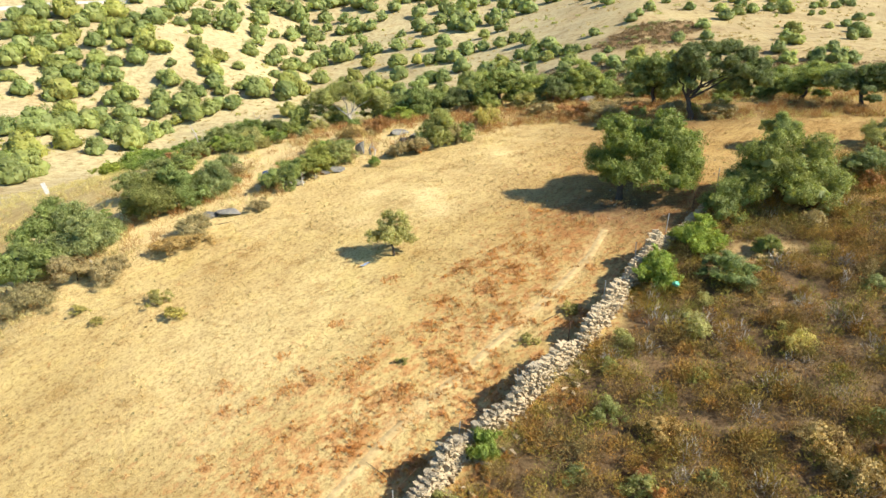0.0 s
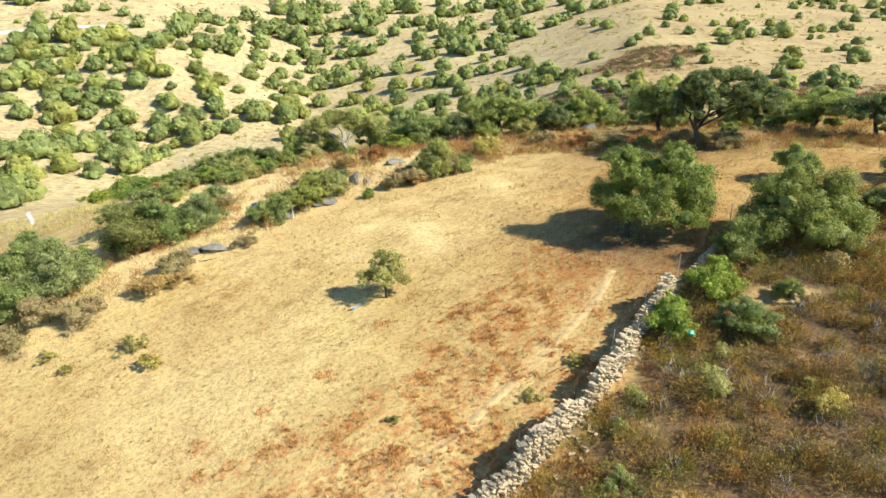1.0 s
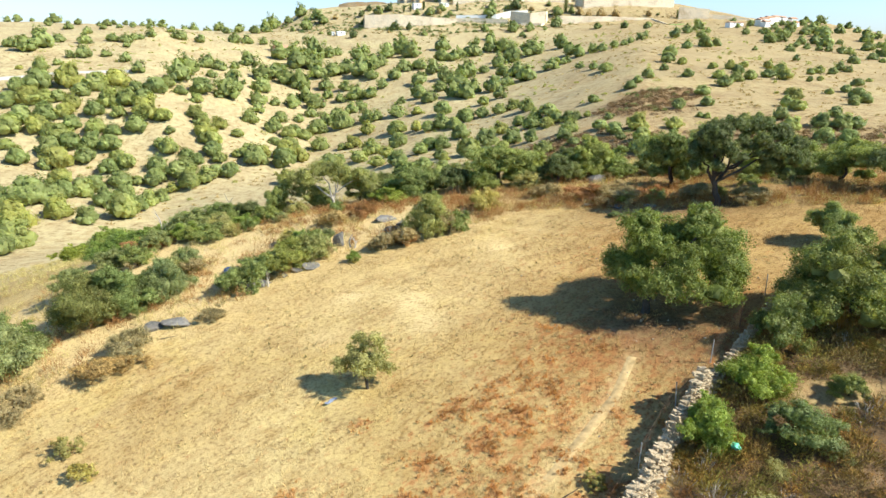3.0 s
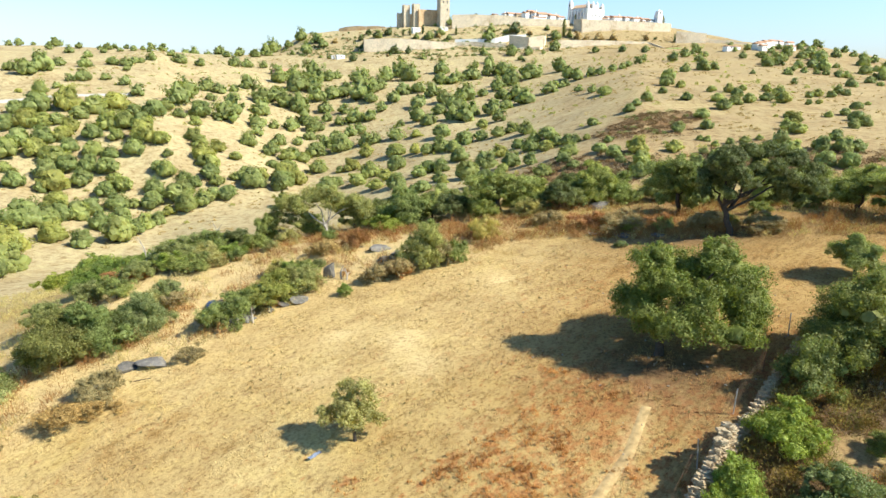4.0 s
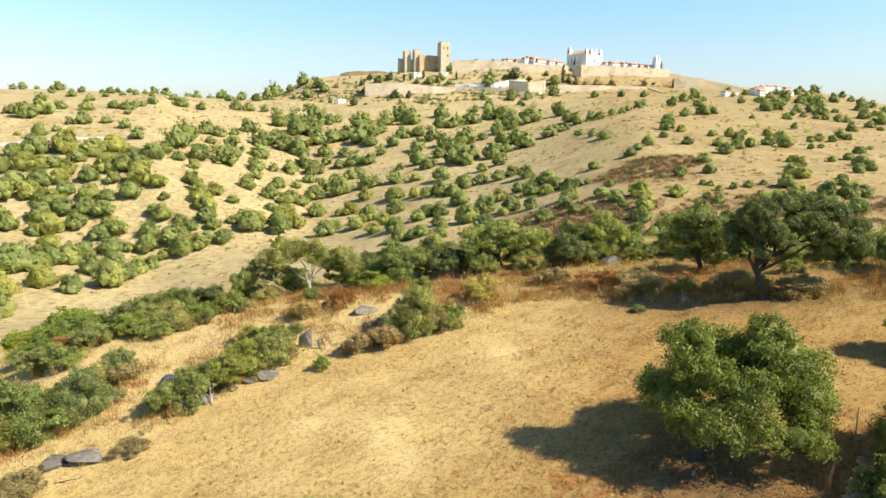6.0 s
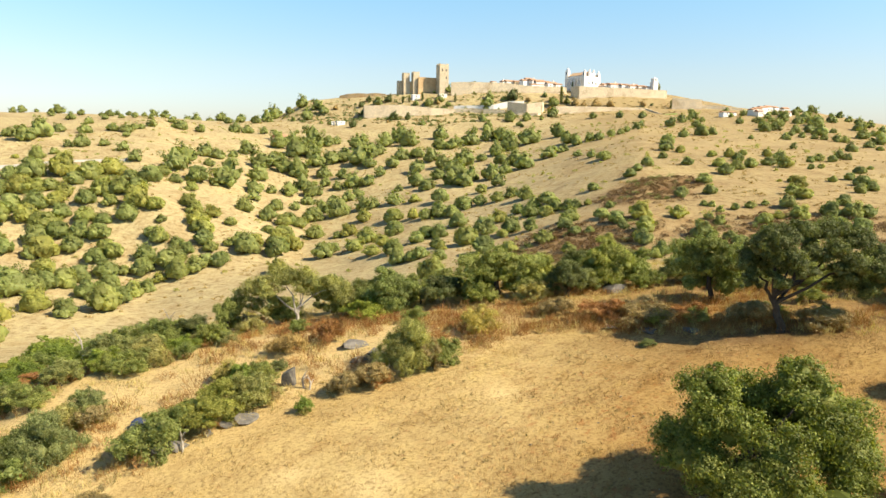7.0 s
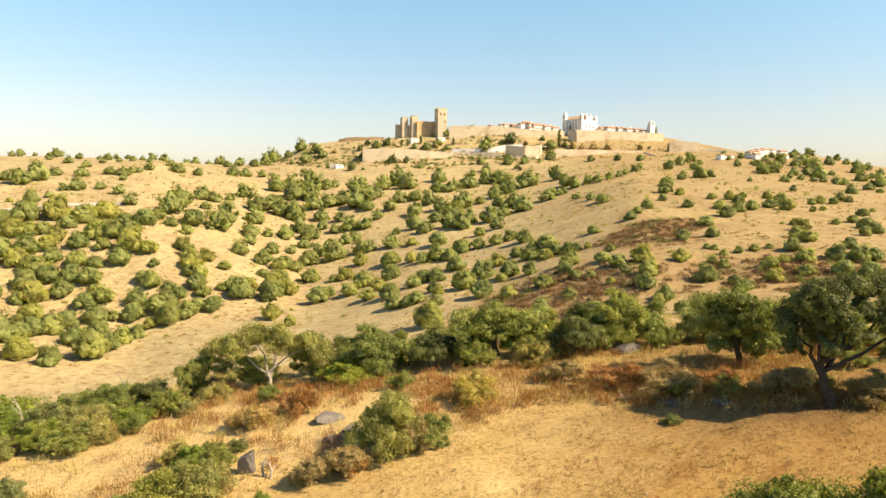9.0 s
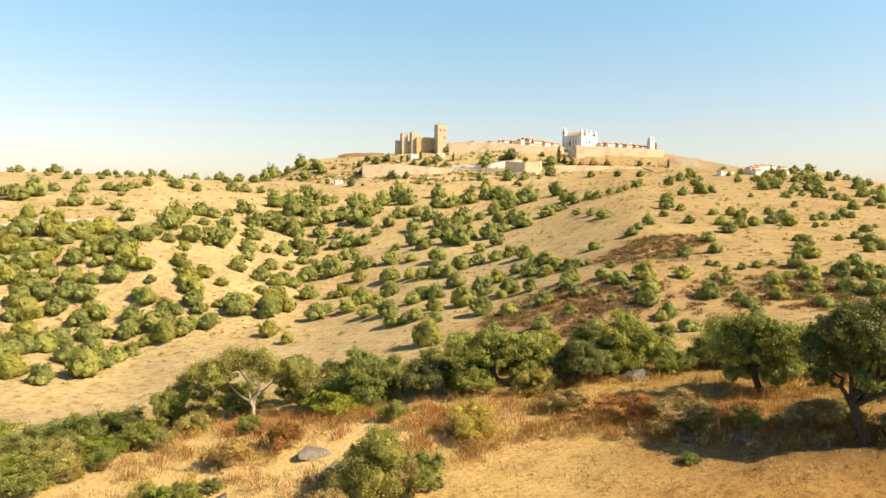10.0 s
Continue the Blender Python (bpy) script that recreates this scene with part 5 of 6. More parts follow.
rampart("bastion_wall", ((14, 630, 41.5), (31, 628, 41.0), (34, 634, 41.5)), 1.6, TOWN_STONE, "small ruined stone enclosure below the outwork", "bastion", 5, 0.4)
rampart("terrace_wall", ((46, 641, 48.0), (88, 648, 48.4), (131, 656, 47.6), (142, 640, 42.0), (150, 630, 38.5)), 1.6, TOWN_STONE, "long stone terrace wall below the town", "terrace wall")
rampart("outer_wall", ((155, 660, 57.4), (181, 660, 56.0), (181.5, 663, 52.0), (205, 661, 49.6), (217, 660, 48.0), (226, 664, 47.0)), 2.0, TOWN_STONE, "pale stone outer wall descending from the town", "town wall")


rampart("ruined_wall", ((-166, 706, 60.2), (-157, 704, 62.0), (-146, 703, 62.8), (-137, 703, 62.4), (-128, 702, 63.0), (-118, 702, 62.2)), 1.6, CURTAIN_STONE, "crumbling reddish stone wall on the castle mound", "ruined wall", 5, 0.5)


def gable_roof(x0, x1, y0, y1, z, rise, over=0.4, along_x=True):
    bm = bmesh.new()
    x0, x1, y0, y1 = x0 - over, x1 + over, y0 - over, y1 + over
    if along_x:
        ym = (y0 + y1) / 2
        ends = [[(x, y0, z), (x, ym, z + rise), (x, y1, z), (x, ym, z - 0.25)] for x in (x0, x1)]
    else:
        xm = (x0 + x1) / 2
        ends = [[(x0, y, z), (xm, y, z + rise), (x1, y, z), (xm, y, z - 0.25)] for y in (y0, y1)]
    v = [[bm.verts.new(p) for p in e] for e in ends]
    for k in range(4):
        bm.faces.new((v[0][k], v[1][k], v[1][(k + 1) % 4], v[0][(k + 1) % 4]))
    bm.faces.new(v[0])
    bm.faces.new(v[1][::-1])
    bmesh.ops.recalc_face_normals(bm, faces=bm.faces)
    return bm


def house(x, y, z, w, d, h, rise=1.6, turn=0.0, roof=ROOF_TILE, walls=WHITEWASH, windows=2, along_x=True, chimney=False, label="whitewashed house with a terracotta roof in the hilltop town"):
    """A small house: walls that go into the slope, a gable roof, a door, windows, perhaps a chimney."""
    ob = thing("house", pose(x, y, z, 0, 0, turn + 30), label, "house", "houses of the town")
    bm = bmesh.new()
    box(bm, -w / 2, w / 2, -d / 2, d / 2, -6, h)
    body = part("wall", bm, walls, ob)
    cover = part("roof", gable_roof(-w / 2, w / 2, -d / 2, d / 2, h + 0.25, rise, along_x=along_x), roof, ob)
    for k in range(windows):
        wx = -w / 2 + w * (k + 0.7) / (windows + 0.4)
        bm = bmesh.new()
        box(bm, wx - 0.45, wx + 0.45, -d / 2 - 0.06, -d / 2 + 0.1, h * 0.45, h * 0.45 + 1.2)
        part("window", bm, DARK_OPENING, body)
    if chimney:
        bm = bmesh.new()
        box(bm, w * 0.25 - 0.5, w * 0.25 + 0.5, -0.5, 0.5, h, h + rise + 1.6)
        part("chimney", bm, walls, cover)
    return ob


for x, y, z, w, d, h, rise, turn, chimney in (
        (-0.5, 704, 70, 3, 6, 5.5, 1.0, 10, True), (6, 706, 70.5, 10, 7, 5.0, 1.8, 5, False), (29, 703, 69, 9, 8, 7.2, 2.2, 20, True), (36, 701, 68.5, 9, 7, 6.5, 2.2, -8, False),
        (33, 694, 67, 15, 5, 4.6, 1.0, 4, False), (47.5, 703, 69, 11, 7, 4.8, 1.7, 0, True), (54, 697, 67, 7, 6, 5.0, 1.4, -5, False),
        (100, 704, 67, 8, 7, 5.2, 1.6, 8, False), (108, 701, 66.5, 9, 6, 5.6, 1.8, -6, True), (117, 704, 66.5, 9, 7, 5.4, 1.7, 12, False), (126, 702, 66, 8, 7, 5.0, 1.6, -4, True), (134, 704, 66, 9, 7, 4.6, 1.5, 6, False), (140, 701, 65.5, 6, 6, 4.2, 1.3, 0, False)):
    house(x, y + (8 if x < 60 else 3), z, w, d, h, rise, turn, chimney=chimney)

for x, y, z, w, d, h, rise, turn in ((-10, 712, 70.5, 5, 5, 4.4, 1.0, 15), (14, 711, 70, 7, 6, 5.2, 1.4, -12), (20, 706, 69.5, 6, 5, 6.4, 1.5, 22), (25, 712, 70, 7, 6, 7.8, 1.6, -5), (42, 713, 69.5, 8, 6, 5.8, 1.4, 10), (96, 699, 66, 5, 5, 4.2, 0.9, -20),
                                     (104, 709, 66.5, 6, 6, 6.6, 1.2, 25), (113, 708, 66, 5, 5, 7.0, 1.0, -8), (121, 709, 66, 6, 5, 6.4, 1.3, 14), (129, 708, 65.5, 5, 5, 6.6, 1.1, -15), (137, 709, 65.5, 6, 6, 5.6, 1.2, 5), (131, 699, 65, 4, 4, 3.6, 0.7, 18)):
    house(x, y, z, w, d, h, rise, turn, walls=WHITEWASH if (x + w) % 3 else TOWN_STONE, windows=2, label="small house with a tiled roof among the town roofs")

church = thing("church", pose(79, 697, 67, 0, 0, -50), "large whitewashed church with pinnacled front above the rampart", "church")
bm = bmesh.new()
box(bm, -26, -3.98, 0.6, 22.4, -9, 14.0)
part("nave", bm, WHITEWASH, church)
part("roof", gable_roof(-26, -4.2, 0.6, 22.4, 14.25, 4.2), plain("pale_roof_tile", (0.50, 0.33, 0.19), 0.85, wear=0.3, scale=1.0), church, "pale tan tiled roof")
bm = bmesh.new()
box(bm, -4, 0, 0, 23, -9, 13.2)
box(bm, -3, -0.5, 7.5, 15.5, 13.15, 16.6)
front = part("front_block", bm, WHITEWASH, church)
for y, z, w, h in ((6.5, 5.5, 1.3, 2.2), (16.5, 5.5, 1.3, 2.2), (11.5, 6.0, 1.6, 2.6), (11.5, -3.0, 2.6, 4.2)):
    bm = bmesh.new()
    box(bm, -0.1, 0.08, y - w / 2, y + w / 2, z, z + h)
    part("window" if h < 4 else "door", bm, DARK_OPENING, front)
for k in range(6):
    bm = bmesh.new()
    x = -24.6 + k * 4.0
    for v in box(bm, x - 0.7, x + 0.7, -1.2, 0.62, -9, 13.0):
        if v.co.z > 0 and v.co.y < 0:
            v.co.z = 11.6
    part("buttress", bm, WHITEWASH, church)
    if k < 5:
        bm = bmesh.new()
        box(bm, x + 1.4, x + 2.6, 0.45, 0.7, 4.5, 9.5)
        part("window", bm, DARK_OPENING, church)
for x, y, w, h in ((-24.4, 1.6, 3.4, 19.5), (-1.8, 1.6, 2.6, 17.2), (-1.8, 21.4, 2.6, 16.4), (-1.8, 8.6, 1.6, 18.6), (-1.8, 14.4, 1.6, 18.4)):
    bm = bmesh.new()
    box(bm, x - w / 2, x + w / 2, y - w / 2, y + w / 2, 8, h)
    tower = part("bell_tower" if w > 2 else "pinnacle", bm, WHITEWASH, church)
    bm = bmesh.new()
    bmesh.ops.create_cone(bm, cap_ends=True, segments=4, radius1=w * 0.70, radius2=0.08, depth=w * 1.1, matrix=Matrix.Translation((x, y, h + w * 0.55)) @ Matrix.Rotation(radians(45), 4, "Z"))
    part("spire", bm, WHITEWASH, tower)
    if w > 2:
        bm = bmesh.new()
        box(bm, x - w * 0.2, x + w * 0.2, y - w / 2 - 0.08, y - w / 2 + 0.05, h - 3.4, h - 1.0)
        part("belfry_opening", bm, DARK_OPENING, tower)

clock = thing("bell_tower", pose(147, 703, 66, 0, 0, 30), "square whitewashed bell tower at the end of town", "tower")
bm = bmesh.new()
box(bm, -2.9, 2.9, -2.6, 2.6, -8, 9.5)
box(bm, -2.3, 2.3, -2.1, 2.1, 9.5, 12.6)
part("shaft", bm, WHITEWASH, clock)
bm = bmesh.new()
bmesh.ops.create_cone(bm, cap_ends=True, segments=8, radius1=1.6, radius2=0.4, depth=1.4, matrix=Matrix.Translation((0, 0, 13.3)))
part("cap", bm, WHITEWASH, clock)
for y in (-2.13, 2.13):
    bm = bmesh.new()
    box(bm, -0.7, 0.7, y - 0.08, y + 0.08, 9.9, 12.0)
    part("belfry_opening", bm, DARK_OPENING, clock)

for x, y, w, h, turn in ((-148, 604, 2.6, 2.0, 0), (-140.5, 602, 7.0, 2.3, 4), (-84, 676, 7.5, 3.2, 0), (-58, 676, 8, 2.8, 5)):
    house(x, y, on_ground(x, y), w, 4, h, 0.6, turn, roof=WHITEWASH, windows=1, label="small whitewashed outbuilding on the castle slope")
house(-167, 520, on_ground(-167, 520) + 0.2, 11, 7, 2.8, 2.0, 8, walls=TOWN_STONE, windows=1, label="low stone barn with a faded tiled roof")
for k, (x, y, w, h, turn) in enumerate(((206, 602, 5, 4.0, 10), (211, 606, 7, 4.4, -8), (217, 612, 8, 4.6, 5), (224, 618, 7, 5.0, 0), (231, 622, 7, 4.6, 12), (238, 618, 6, 4.0, -6), (209, 596, 6, 3.2, 0), (231, 598, 9, 2.4, 3))):
    house(x, y, on_ground(x, y) + 0.3, w, 5, h, 1.3, turn, windows=2, label="small whitewashed house with tiled roof on the ridge")
house(186, 600, on_ground(186, 600) + 0.2, 15, 5, 2.6, 0.8, 0, windows=2, label="long low shed with a red roof below the outer wall")

rampart("garden_wall", ((-45, 652, 48.4), (-20, 652, 48.8), (-8, 652, 49.6), (4, 655, 52.6), (20, 658, 53.4)), 0.6, WHITEWASH, "whitewashed garden wall beside the road below town", "garden wall", 4, 0.3)


def car(x, y, z, turn):
    """A small parked car seen from far off: body, cabin, windows and wheels."""
    ob = thing("parked_car", pose(x, y, z, 0, 0, turn), "white car parked along the terrace wall", "car", "cars below the rampart")
    bm = bmesh.new()
    v = box(bm, -2.1, 2.1, -0.85, 0.85, 0.35, 0.95)
    bmesh.ops.bevel(bm, geom=bm.edges[:], offset=0.12, segments=2, affect="EDGES")
    part("body", bm, WHITE_PAINT, ob)
    bm = bmesh.new()
    for q in box(bm, -1.3, 1.4, -0.78, 0.78, 0.93, 1.5):
        if q.co.z > 1.2:
            q.co.x *= 0.72
            q.co.y *= 0.86
    part("cabin", bm, DARK_OPENING, ob, "dark glazed cabin")
    bm = bmesh.new()
    box(bm, -0.9, 1.0, -0.66, 0.66, 1.49, 1.54)
    part("roof", bm, WHITE_PAINT, ob)
    for wx in (-1.3, 1.3):
        for wy in (-0.8, 0.8):
            bm = bmesh.new()
            bmesh.ops.create_cone(bm, cap_ends=True, segments=14, radius1=0.32, radius2=0.32, depth=0.22, matrix=Matrix.Translation((wx, wy, 0.32)) @ Matrix.Rotation(radians(90), 4, "X"))
            part("wheel", bm, DARK_OPENING, ob, "black wheel")


for x in (55, 61, 75.5, 113.5, 124):
    car(x, 655, on_ground(x, 655) + 0.05, 4 * math.sin(x))


def ribbon(name, line, width, lift, material, label, category):
    """A strip that lies on the ground along a line."""
    pts = []
    for (ax, ay), (bx, by) in zip(line, line[1:]):
        n = max(2, int(math.hypot(bx - ax, by - ay) / 2))
        pts += [(ax + (bx - ax) * k / n, ay + (by - ay) * k / n) for k in range(n)]
    p = np.array(pts + [line[-1]], float)
    g = np.gradient(p, axis=0)
    g /= np.linalg.norm(g, axis=1)[:, None]
    side = np.stack([-g[:, 1], g[:, 0]], -1)
    cols = np.linspace(-0.5, 0.5, 5) * width
    grid = p[:, None] + side[:, None] * cols[None, :, None]
    z = np.maximum(height(grid[..., 0], grid[..., 1]), height(p[:, 0], p[:, 1])[:, None] - 0.3) + lift
    z[:, (0, -1)] -= lift + 0.12 * width
    v = np.concatenate([grid, z[..., None]], -1).reshape(-1, 3)
    n = len(p)
    f = [(i * 5 + j, i * 5 + j + 1, (i + 1) * 5 + j + 1, (i + 1) * 5 + j) for i in range(n - 1) for j in range(4)]
    return tagged(new(name, raw_mesh(name, v, np.array(f)[:, ::-1], material, True)), label, category, kind="structure")


ribbon("road", ((-340, 272), (-290, 294), (-258, 310), (-234, 322), (-220, 333), (-204, 341), (-190, 346)), 6.5, 0.35, ROAD, "pale country road across the hillside", "road")
ribbon("field_track", TRACK_LINE, 0.62, 0.012, TRACK_EARTH, "narrow trodden footpath through the dry grass", "path")
ribbon("lawn", ((138, 622), (152, 632)), 9, 0.3, LAWN, "patch of watered green lawn", "lawn")


# ---- dry scrub, withered brush, grass ----
def clump_field(name, seed, spots, leaf_count, size, material, label, category, stretch=2.4, upright=0.6):
    """Many low shrubs in one mesh: spots are (x, y, radius, height)."""
    rng = np.random.default_rng(seed)
    spots = np.array(spots, float)
    n = len(spots) * leaf_count
    who = np.repeat(np.arange(len(spots)), leaf_count)
    way = rng.normal(size=(n, 3))
    way /= np.linalg.norm(way, axis=1)[:, None]
    way[:, 2] = np.abs(way[:, 2])
    reach = 0.35 + 0.65 * rng.random(n) ** 0.6
    r, h = spots[who, 2], spots[who, 3]
    lump = 1 + 0.25 * np.sin(way[:, 0] * 5 + who) * np.sin(way[:, 1] * 6 + who * 2.1)
    base = height(spots[:, 0], spots[:, 1])[who]
    c = np.stack([spots[who, 0] + way[:, 0] * r * reach * lump, spots[who, 1] + way[:, 1] * r * reach * lump, base + 0.03 + way[:, 2] * h * reach * lump], -1)
    grow = way + np.array([0, 0, upright]) + rng.normal(size=(n, 3)) * 0.45
    grow /= np.linalg.norm(grow, axis=1)[:, None]
    side = np.cross(grow, rng.normal(size=(n, 3)))
    side /= np.linalg.norm(side, axis=1)[:, None] + 1e-9
    s = size * (0.6 + 0.8 * rng.random(n))
    u, v = grow * (s * stretch / 2)[:, None], side * (s / 2)[:, None]
    tris = np.stack([c - u - 0.6 * v, c + 1.2 * v - 0.4 * u, c + 1.3 * u - 0.5 * v], 1).reshape(-1, 3)
    ob = new(name, raw_mesh(name, tris, np.arange(n * 3).reshape(-1, 3), material))
    float_layer(ob.data, "hue", np.repeat(rng.random(len(spots))[who], 3))
    return tagged(ob, label, category, kind="stuff")


def scattered(seed, count, xr, yr, keep):
    rng = np.random.default_rng(seed)
    x, y = rng.uniform(*xr, count), rng.uniform(*yr, count)
    m = keep(x, y, rng)
    return x[m], y[m], rng


def in_scrub(x, y, rng):
    d, side = line_distance(x, y, WALL_LINE)
    open_soil = np.sin(x / 1.9 + 1.3 * np.sin(y / 2.3)) * np.sin(y / 1.7 + 0.8 * np.sin(x / 1.4))
    return (blob(x, y, 12.2, 29.6, 2.0, 0.9) < 0.35) & (d * side > 0.32 + 0.25 * rng.random(len(x))) & (open_soil < 0.72 + 0.3 * rng.random(len(x))) & (x < 4.5 + 0.62 * y) & (np.hypot(x - 6.7, y - 36) > 4) & (y < 36 + 0.2 * x)


x, y, rng = scattered(201, 1750, (-4, 30), (11, 40), in_scrub)
grown = rng.random(len(x))
clump_field("dry_scrub", 202, np.stack([x, y, 0.36 + 0.55 * grown, 0.42 + 0.85 * grown * rng.random(len(x)) + 0.2 * grown], -1), 640, 0.020, SCRUB, "dense brown and olive dry scrub beyond the stone wall", "scrub", 4.0, 0.5)
x, y, rng = scattered(203, 1500, (-4, 30), (11, 40), in_scrub)
clump_field("dry_undergrowth", 204, np.stack([x, y, 0.25 + 0.25 * rng.random(len(x)), 0.15 + 0.30 * rng.random(len(x))], -1), 160, 0.020, SCRUB, "low withered undergrowth between the dry shrubs", "undergrowth", 5.0, 0.4)


SCRUB_BUSHES = Kinds([make_tree("scrub_bush", 81 + k, dome_lobes(np.random.default_rng(180 + k), 8, 1.2), 3400, 0.036, leaf, 0.4, 0.02, label, "shrub", "bushes in the dry scrub", split=False, droop=-0.9, clump=0.5, per=40, stretch=2.6)
                      for k, (leaf, label) in enumerate(((LEAF_OLIVE, "low grey-olive bush in the dry scrub"), (LEAF_RED, "withered rust-brown bush in the dry scrub"), (LEAF_SMALL, "low yellow-olive bush in the dry scrub"), (LEAF_BROWN, "withered straw-brown bush in the dry scrub")))])
x, y, rng = scattered(205, 420, (-2, 26), (12, 36), in_scrub)
for k in range(min(56, len(x))):
    SCRUB_BUSHES.plant(int(rng.integers(4)), x[k], y[k], 0.45 + 0.5 * rng.random(), 0.75 + 0.4 * rng.random(), 6.3 * rng.random())
x, y, rng = scattered(206, 130, (-2, 26), (12, 36), in_scrub)
clump_field("bare_twigs", 207, np.stack([x, y, 0.3 + 0.4 * rng.random(len(x)), 0.5 + 0.5 * rng.random(len(x))], -1), 90, 0.016, BARK_PALE, "bare bleached twigs standing in the dry scrub", "twigs", 16.0, 1.0)


def in_band(x, y, rng):
    d, side = line_distance(x, y, FIELD_EDGE)
    out = -d * side
    return (out > 0.6) & (out < 4 + 13 * rng.random(len(x)) ** 1.4) & (np.sin(x / 2.7 + y / 5.1) * np.sin(y / 2.1 - x / 7) < 0.35) & (y > 24) & (rng.random(len(x)) < np.where((x > -2) | ((y > 52) & (x > -20)), 1.0, 0.42))


x, y, rng = scattered(211, 6200, (-34, 32), (24, 70), in_band)
clump_field("withered_brush", 212, np.stack([x, y, 0.35 + 0.5 * rng.random(len(x)), 0.3 + 0.75 * rng.random(len(x)) ** 1.6], -1), 130, 0.019, LEAF_RED, "withered rust-brown brush along the field edge", "brush", 11.0, 1.5)


def in_rusty_strip(x, y, rng):
    return sum(blob(x, y, cx, cy, 2.6, 1.8) for cx, cy in ((-17.5, 58.5), (-14.0, 57.8), (-10.6, 57.6), (-7.6, 57.0), (-4.8, 56.6), (-2.2, 56.2))) > 0.35 + 0.5 * rng.random(len(x))


x, y, rng = scattered(213, 900, (-24, 8), (48, 72), in_rusty_strip)
clump_field("rusty_brush", 214, np.stack([x, y, 0.35 + 0.45 * rng.random(len(x)), 0.3 + 0.5 * rng.random(len(x))], -1), 150, 0.020, LEAF_RED, "rust-red withered brush behind the field edge", "brush", 11.0, 1.5)


def on_bank(x, y, rng):
    d, side = line_distance(x, y, FIELD_EDGE)
    return (-d * side > 0.2) & (np.sin(x / 1.9 + y / 3.1) * np.sin(y / 1.7 - x / 4) < 0.3 + 0.5 * rng.random(len(x))) & (y < 78)


x, y, rng = scattered(215, 8500, (-62, 30), (26, 80), on_bank)
clump_field("tall_dry_grass", 216, np.stack([x, y, 0.18 + 0.28 * rng.random(len(x)), 0.22 + 0.36 * rng.random(len(x))], -1), 34, 0.022, LEAF_STRAW, "tall bleached dry grass on the bank", "grass", 9.0, 1.6)


def in_burn(x, y, rng):
    return blob(x, y, 85, 202, 50, 24) * 0.75 + blob(x, y, 47, 246, 17, 15) + 1.3 * blob(x, y, 15, 203, 20, 22) + 0.7 * blob(x, y, 62, 262, 14, 12) > 0.35 + 0.4 * rng.random(len(x))


x, y, rng = scattered(221, 5200, (-30, 140), (150, 285), in_burn)
clump_field("brown_heath", 222, np.stack([x, y, 0.9 + 1.2 * rng.random(len(x)), 0.5 + 0.9 * rng.random(len(x))], -1), 110, 0.20, LEAF_HEATH, "patches of brown heath on the far slope", "heath", 1.6, 0.2)


x, y, rng = scattered(223, 420, (-30, 140), (165, 285), in_burn)
clump_field("gully_scrub", 224, np.stack([x, y, 1.0 + 1.5 * rng.random(len(x)) ** 2, 0.9 + 1.3 * rng.random(len(x)) ** 2], -1), 260, 0.15, LEAF_DULL, "dull green scrub in the brown gully below the hill", "scrub", 1.6, 0.2)


def on_hill(x, y, rng):
    return (np.sin(x / 11 + 2 * np.sin(y / 19)) * np.sin(y / 13 + x / 31) > -0.3 + 0.6 * rng.random(len(x))) & (np.abs(x / y + 0.05) < 0.8)


x, y, rng = scattered(231, 6500, (-260, 240), (170, 640), on_hill)
clump_field("hillside_tussocks", 232, np.stack([x, y, 0.5 + 0.8 * rng.random(len(x)), 0.3 + 0.5 * rng.random(len(x))], -1), 22, 0.20, LEAF_BROWN, "small dry tussocks scattered over the hillside", "tussocks")


def on_green_hill(x, y, rng):
    return (np.sin(x / 14 + 1.4 * np.sin(y / 17)) * np.sin(y / 16 - x / 27) > -0.25 + 0.7 * rng.random(len(x))) & (x / y > -0.8) & (x / y < 0.42)


x, y, rng = scattered(235, 800, (-260, 160), (215, 560), on_green_hill)
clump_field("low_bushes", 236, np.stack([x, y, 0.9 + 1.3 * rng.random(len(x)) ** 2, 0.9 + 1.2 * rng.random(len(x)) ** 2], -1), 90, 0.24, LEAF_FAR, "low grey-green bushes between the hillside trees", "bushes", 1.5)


def on_castle_slope(x, y, rng):
    return (np.sin(x / 9 + 1.4 * np.sin(y / 7)) * np.sin(y / 8 - x / 17) > -0.5 + 0.9 * rng.random(len(x))) & (y > 585 + 0.25 * np.abs(x + 60)) & (y < 684)


x, y, rng = scattered(237, 900, (-215, 60), (585, 686), on_castle_slope)
clump_field("slope_scrub", 238, np.stack([x, y, 1.2 + 2.2 * rng.random(len(x)) ** 2, 1.0 + 1.8 * rng.random(len(x)) ** 2], -1), 90, 0.36, LEAF_DULL, "low green scrub on the slope below the castle", "scrub", 1.5)
x, y, rng = scattered(239, 900, (-215, 160), (585, 686), on_castle_slope)
clump_field("slope_brush", 240, np.stack([x, y, 1.0 + 1.8 * rng.random(len(x)), 0.5 + 0.8 * rng.random(len(x))], -1), 60, 0.34, LEAF_BROWN, "low withered brush on the slope below the castle", "brush", 1.5)


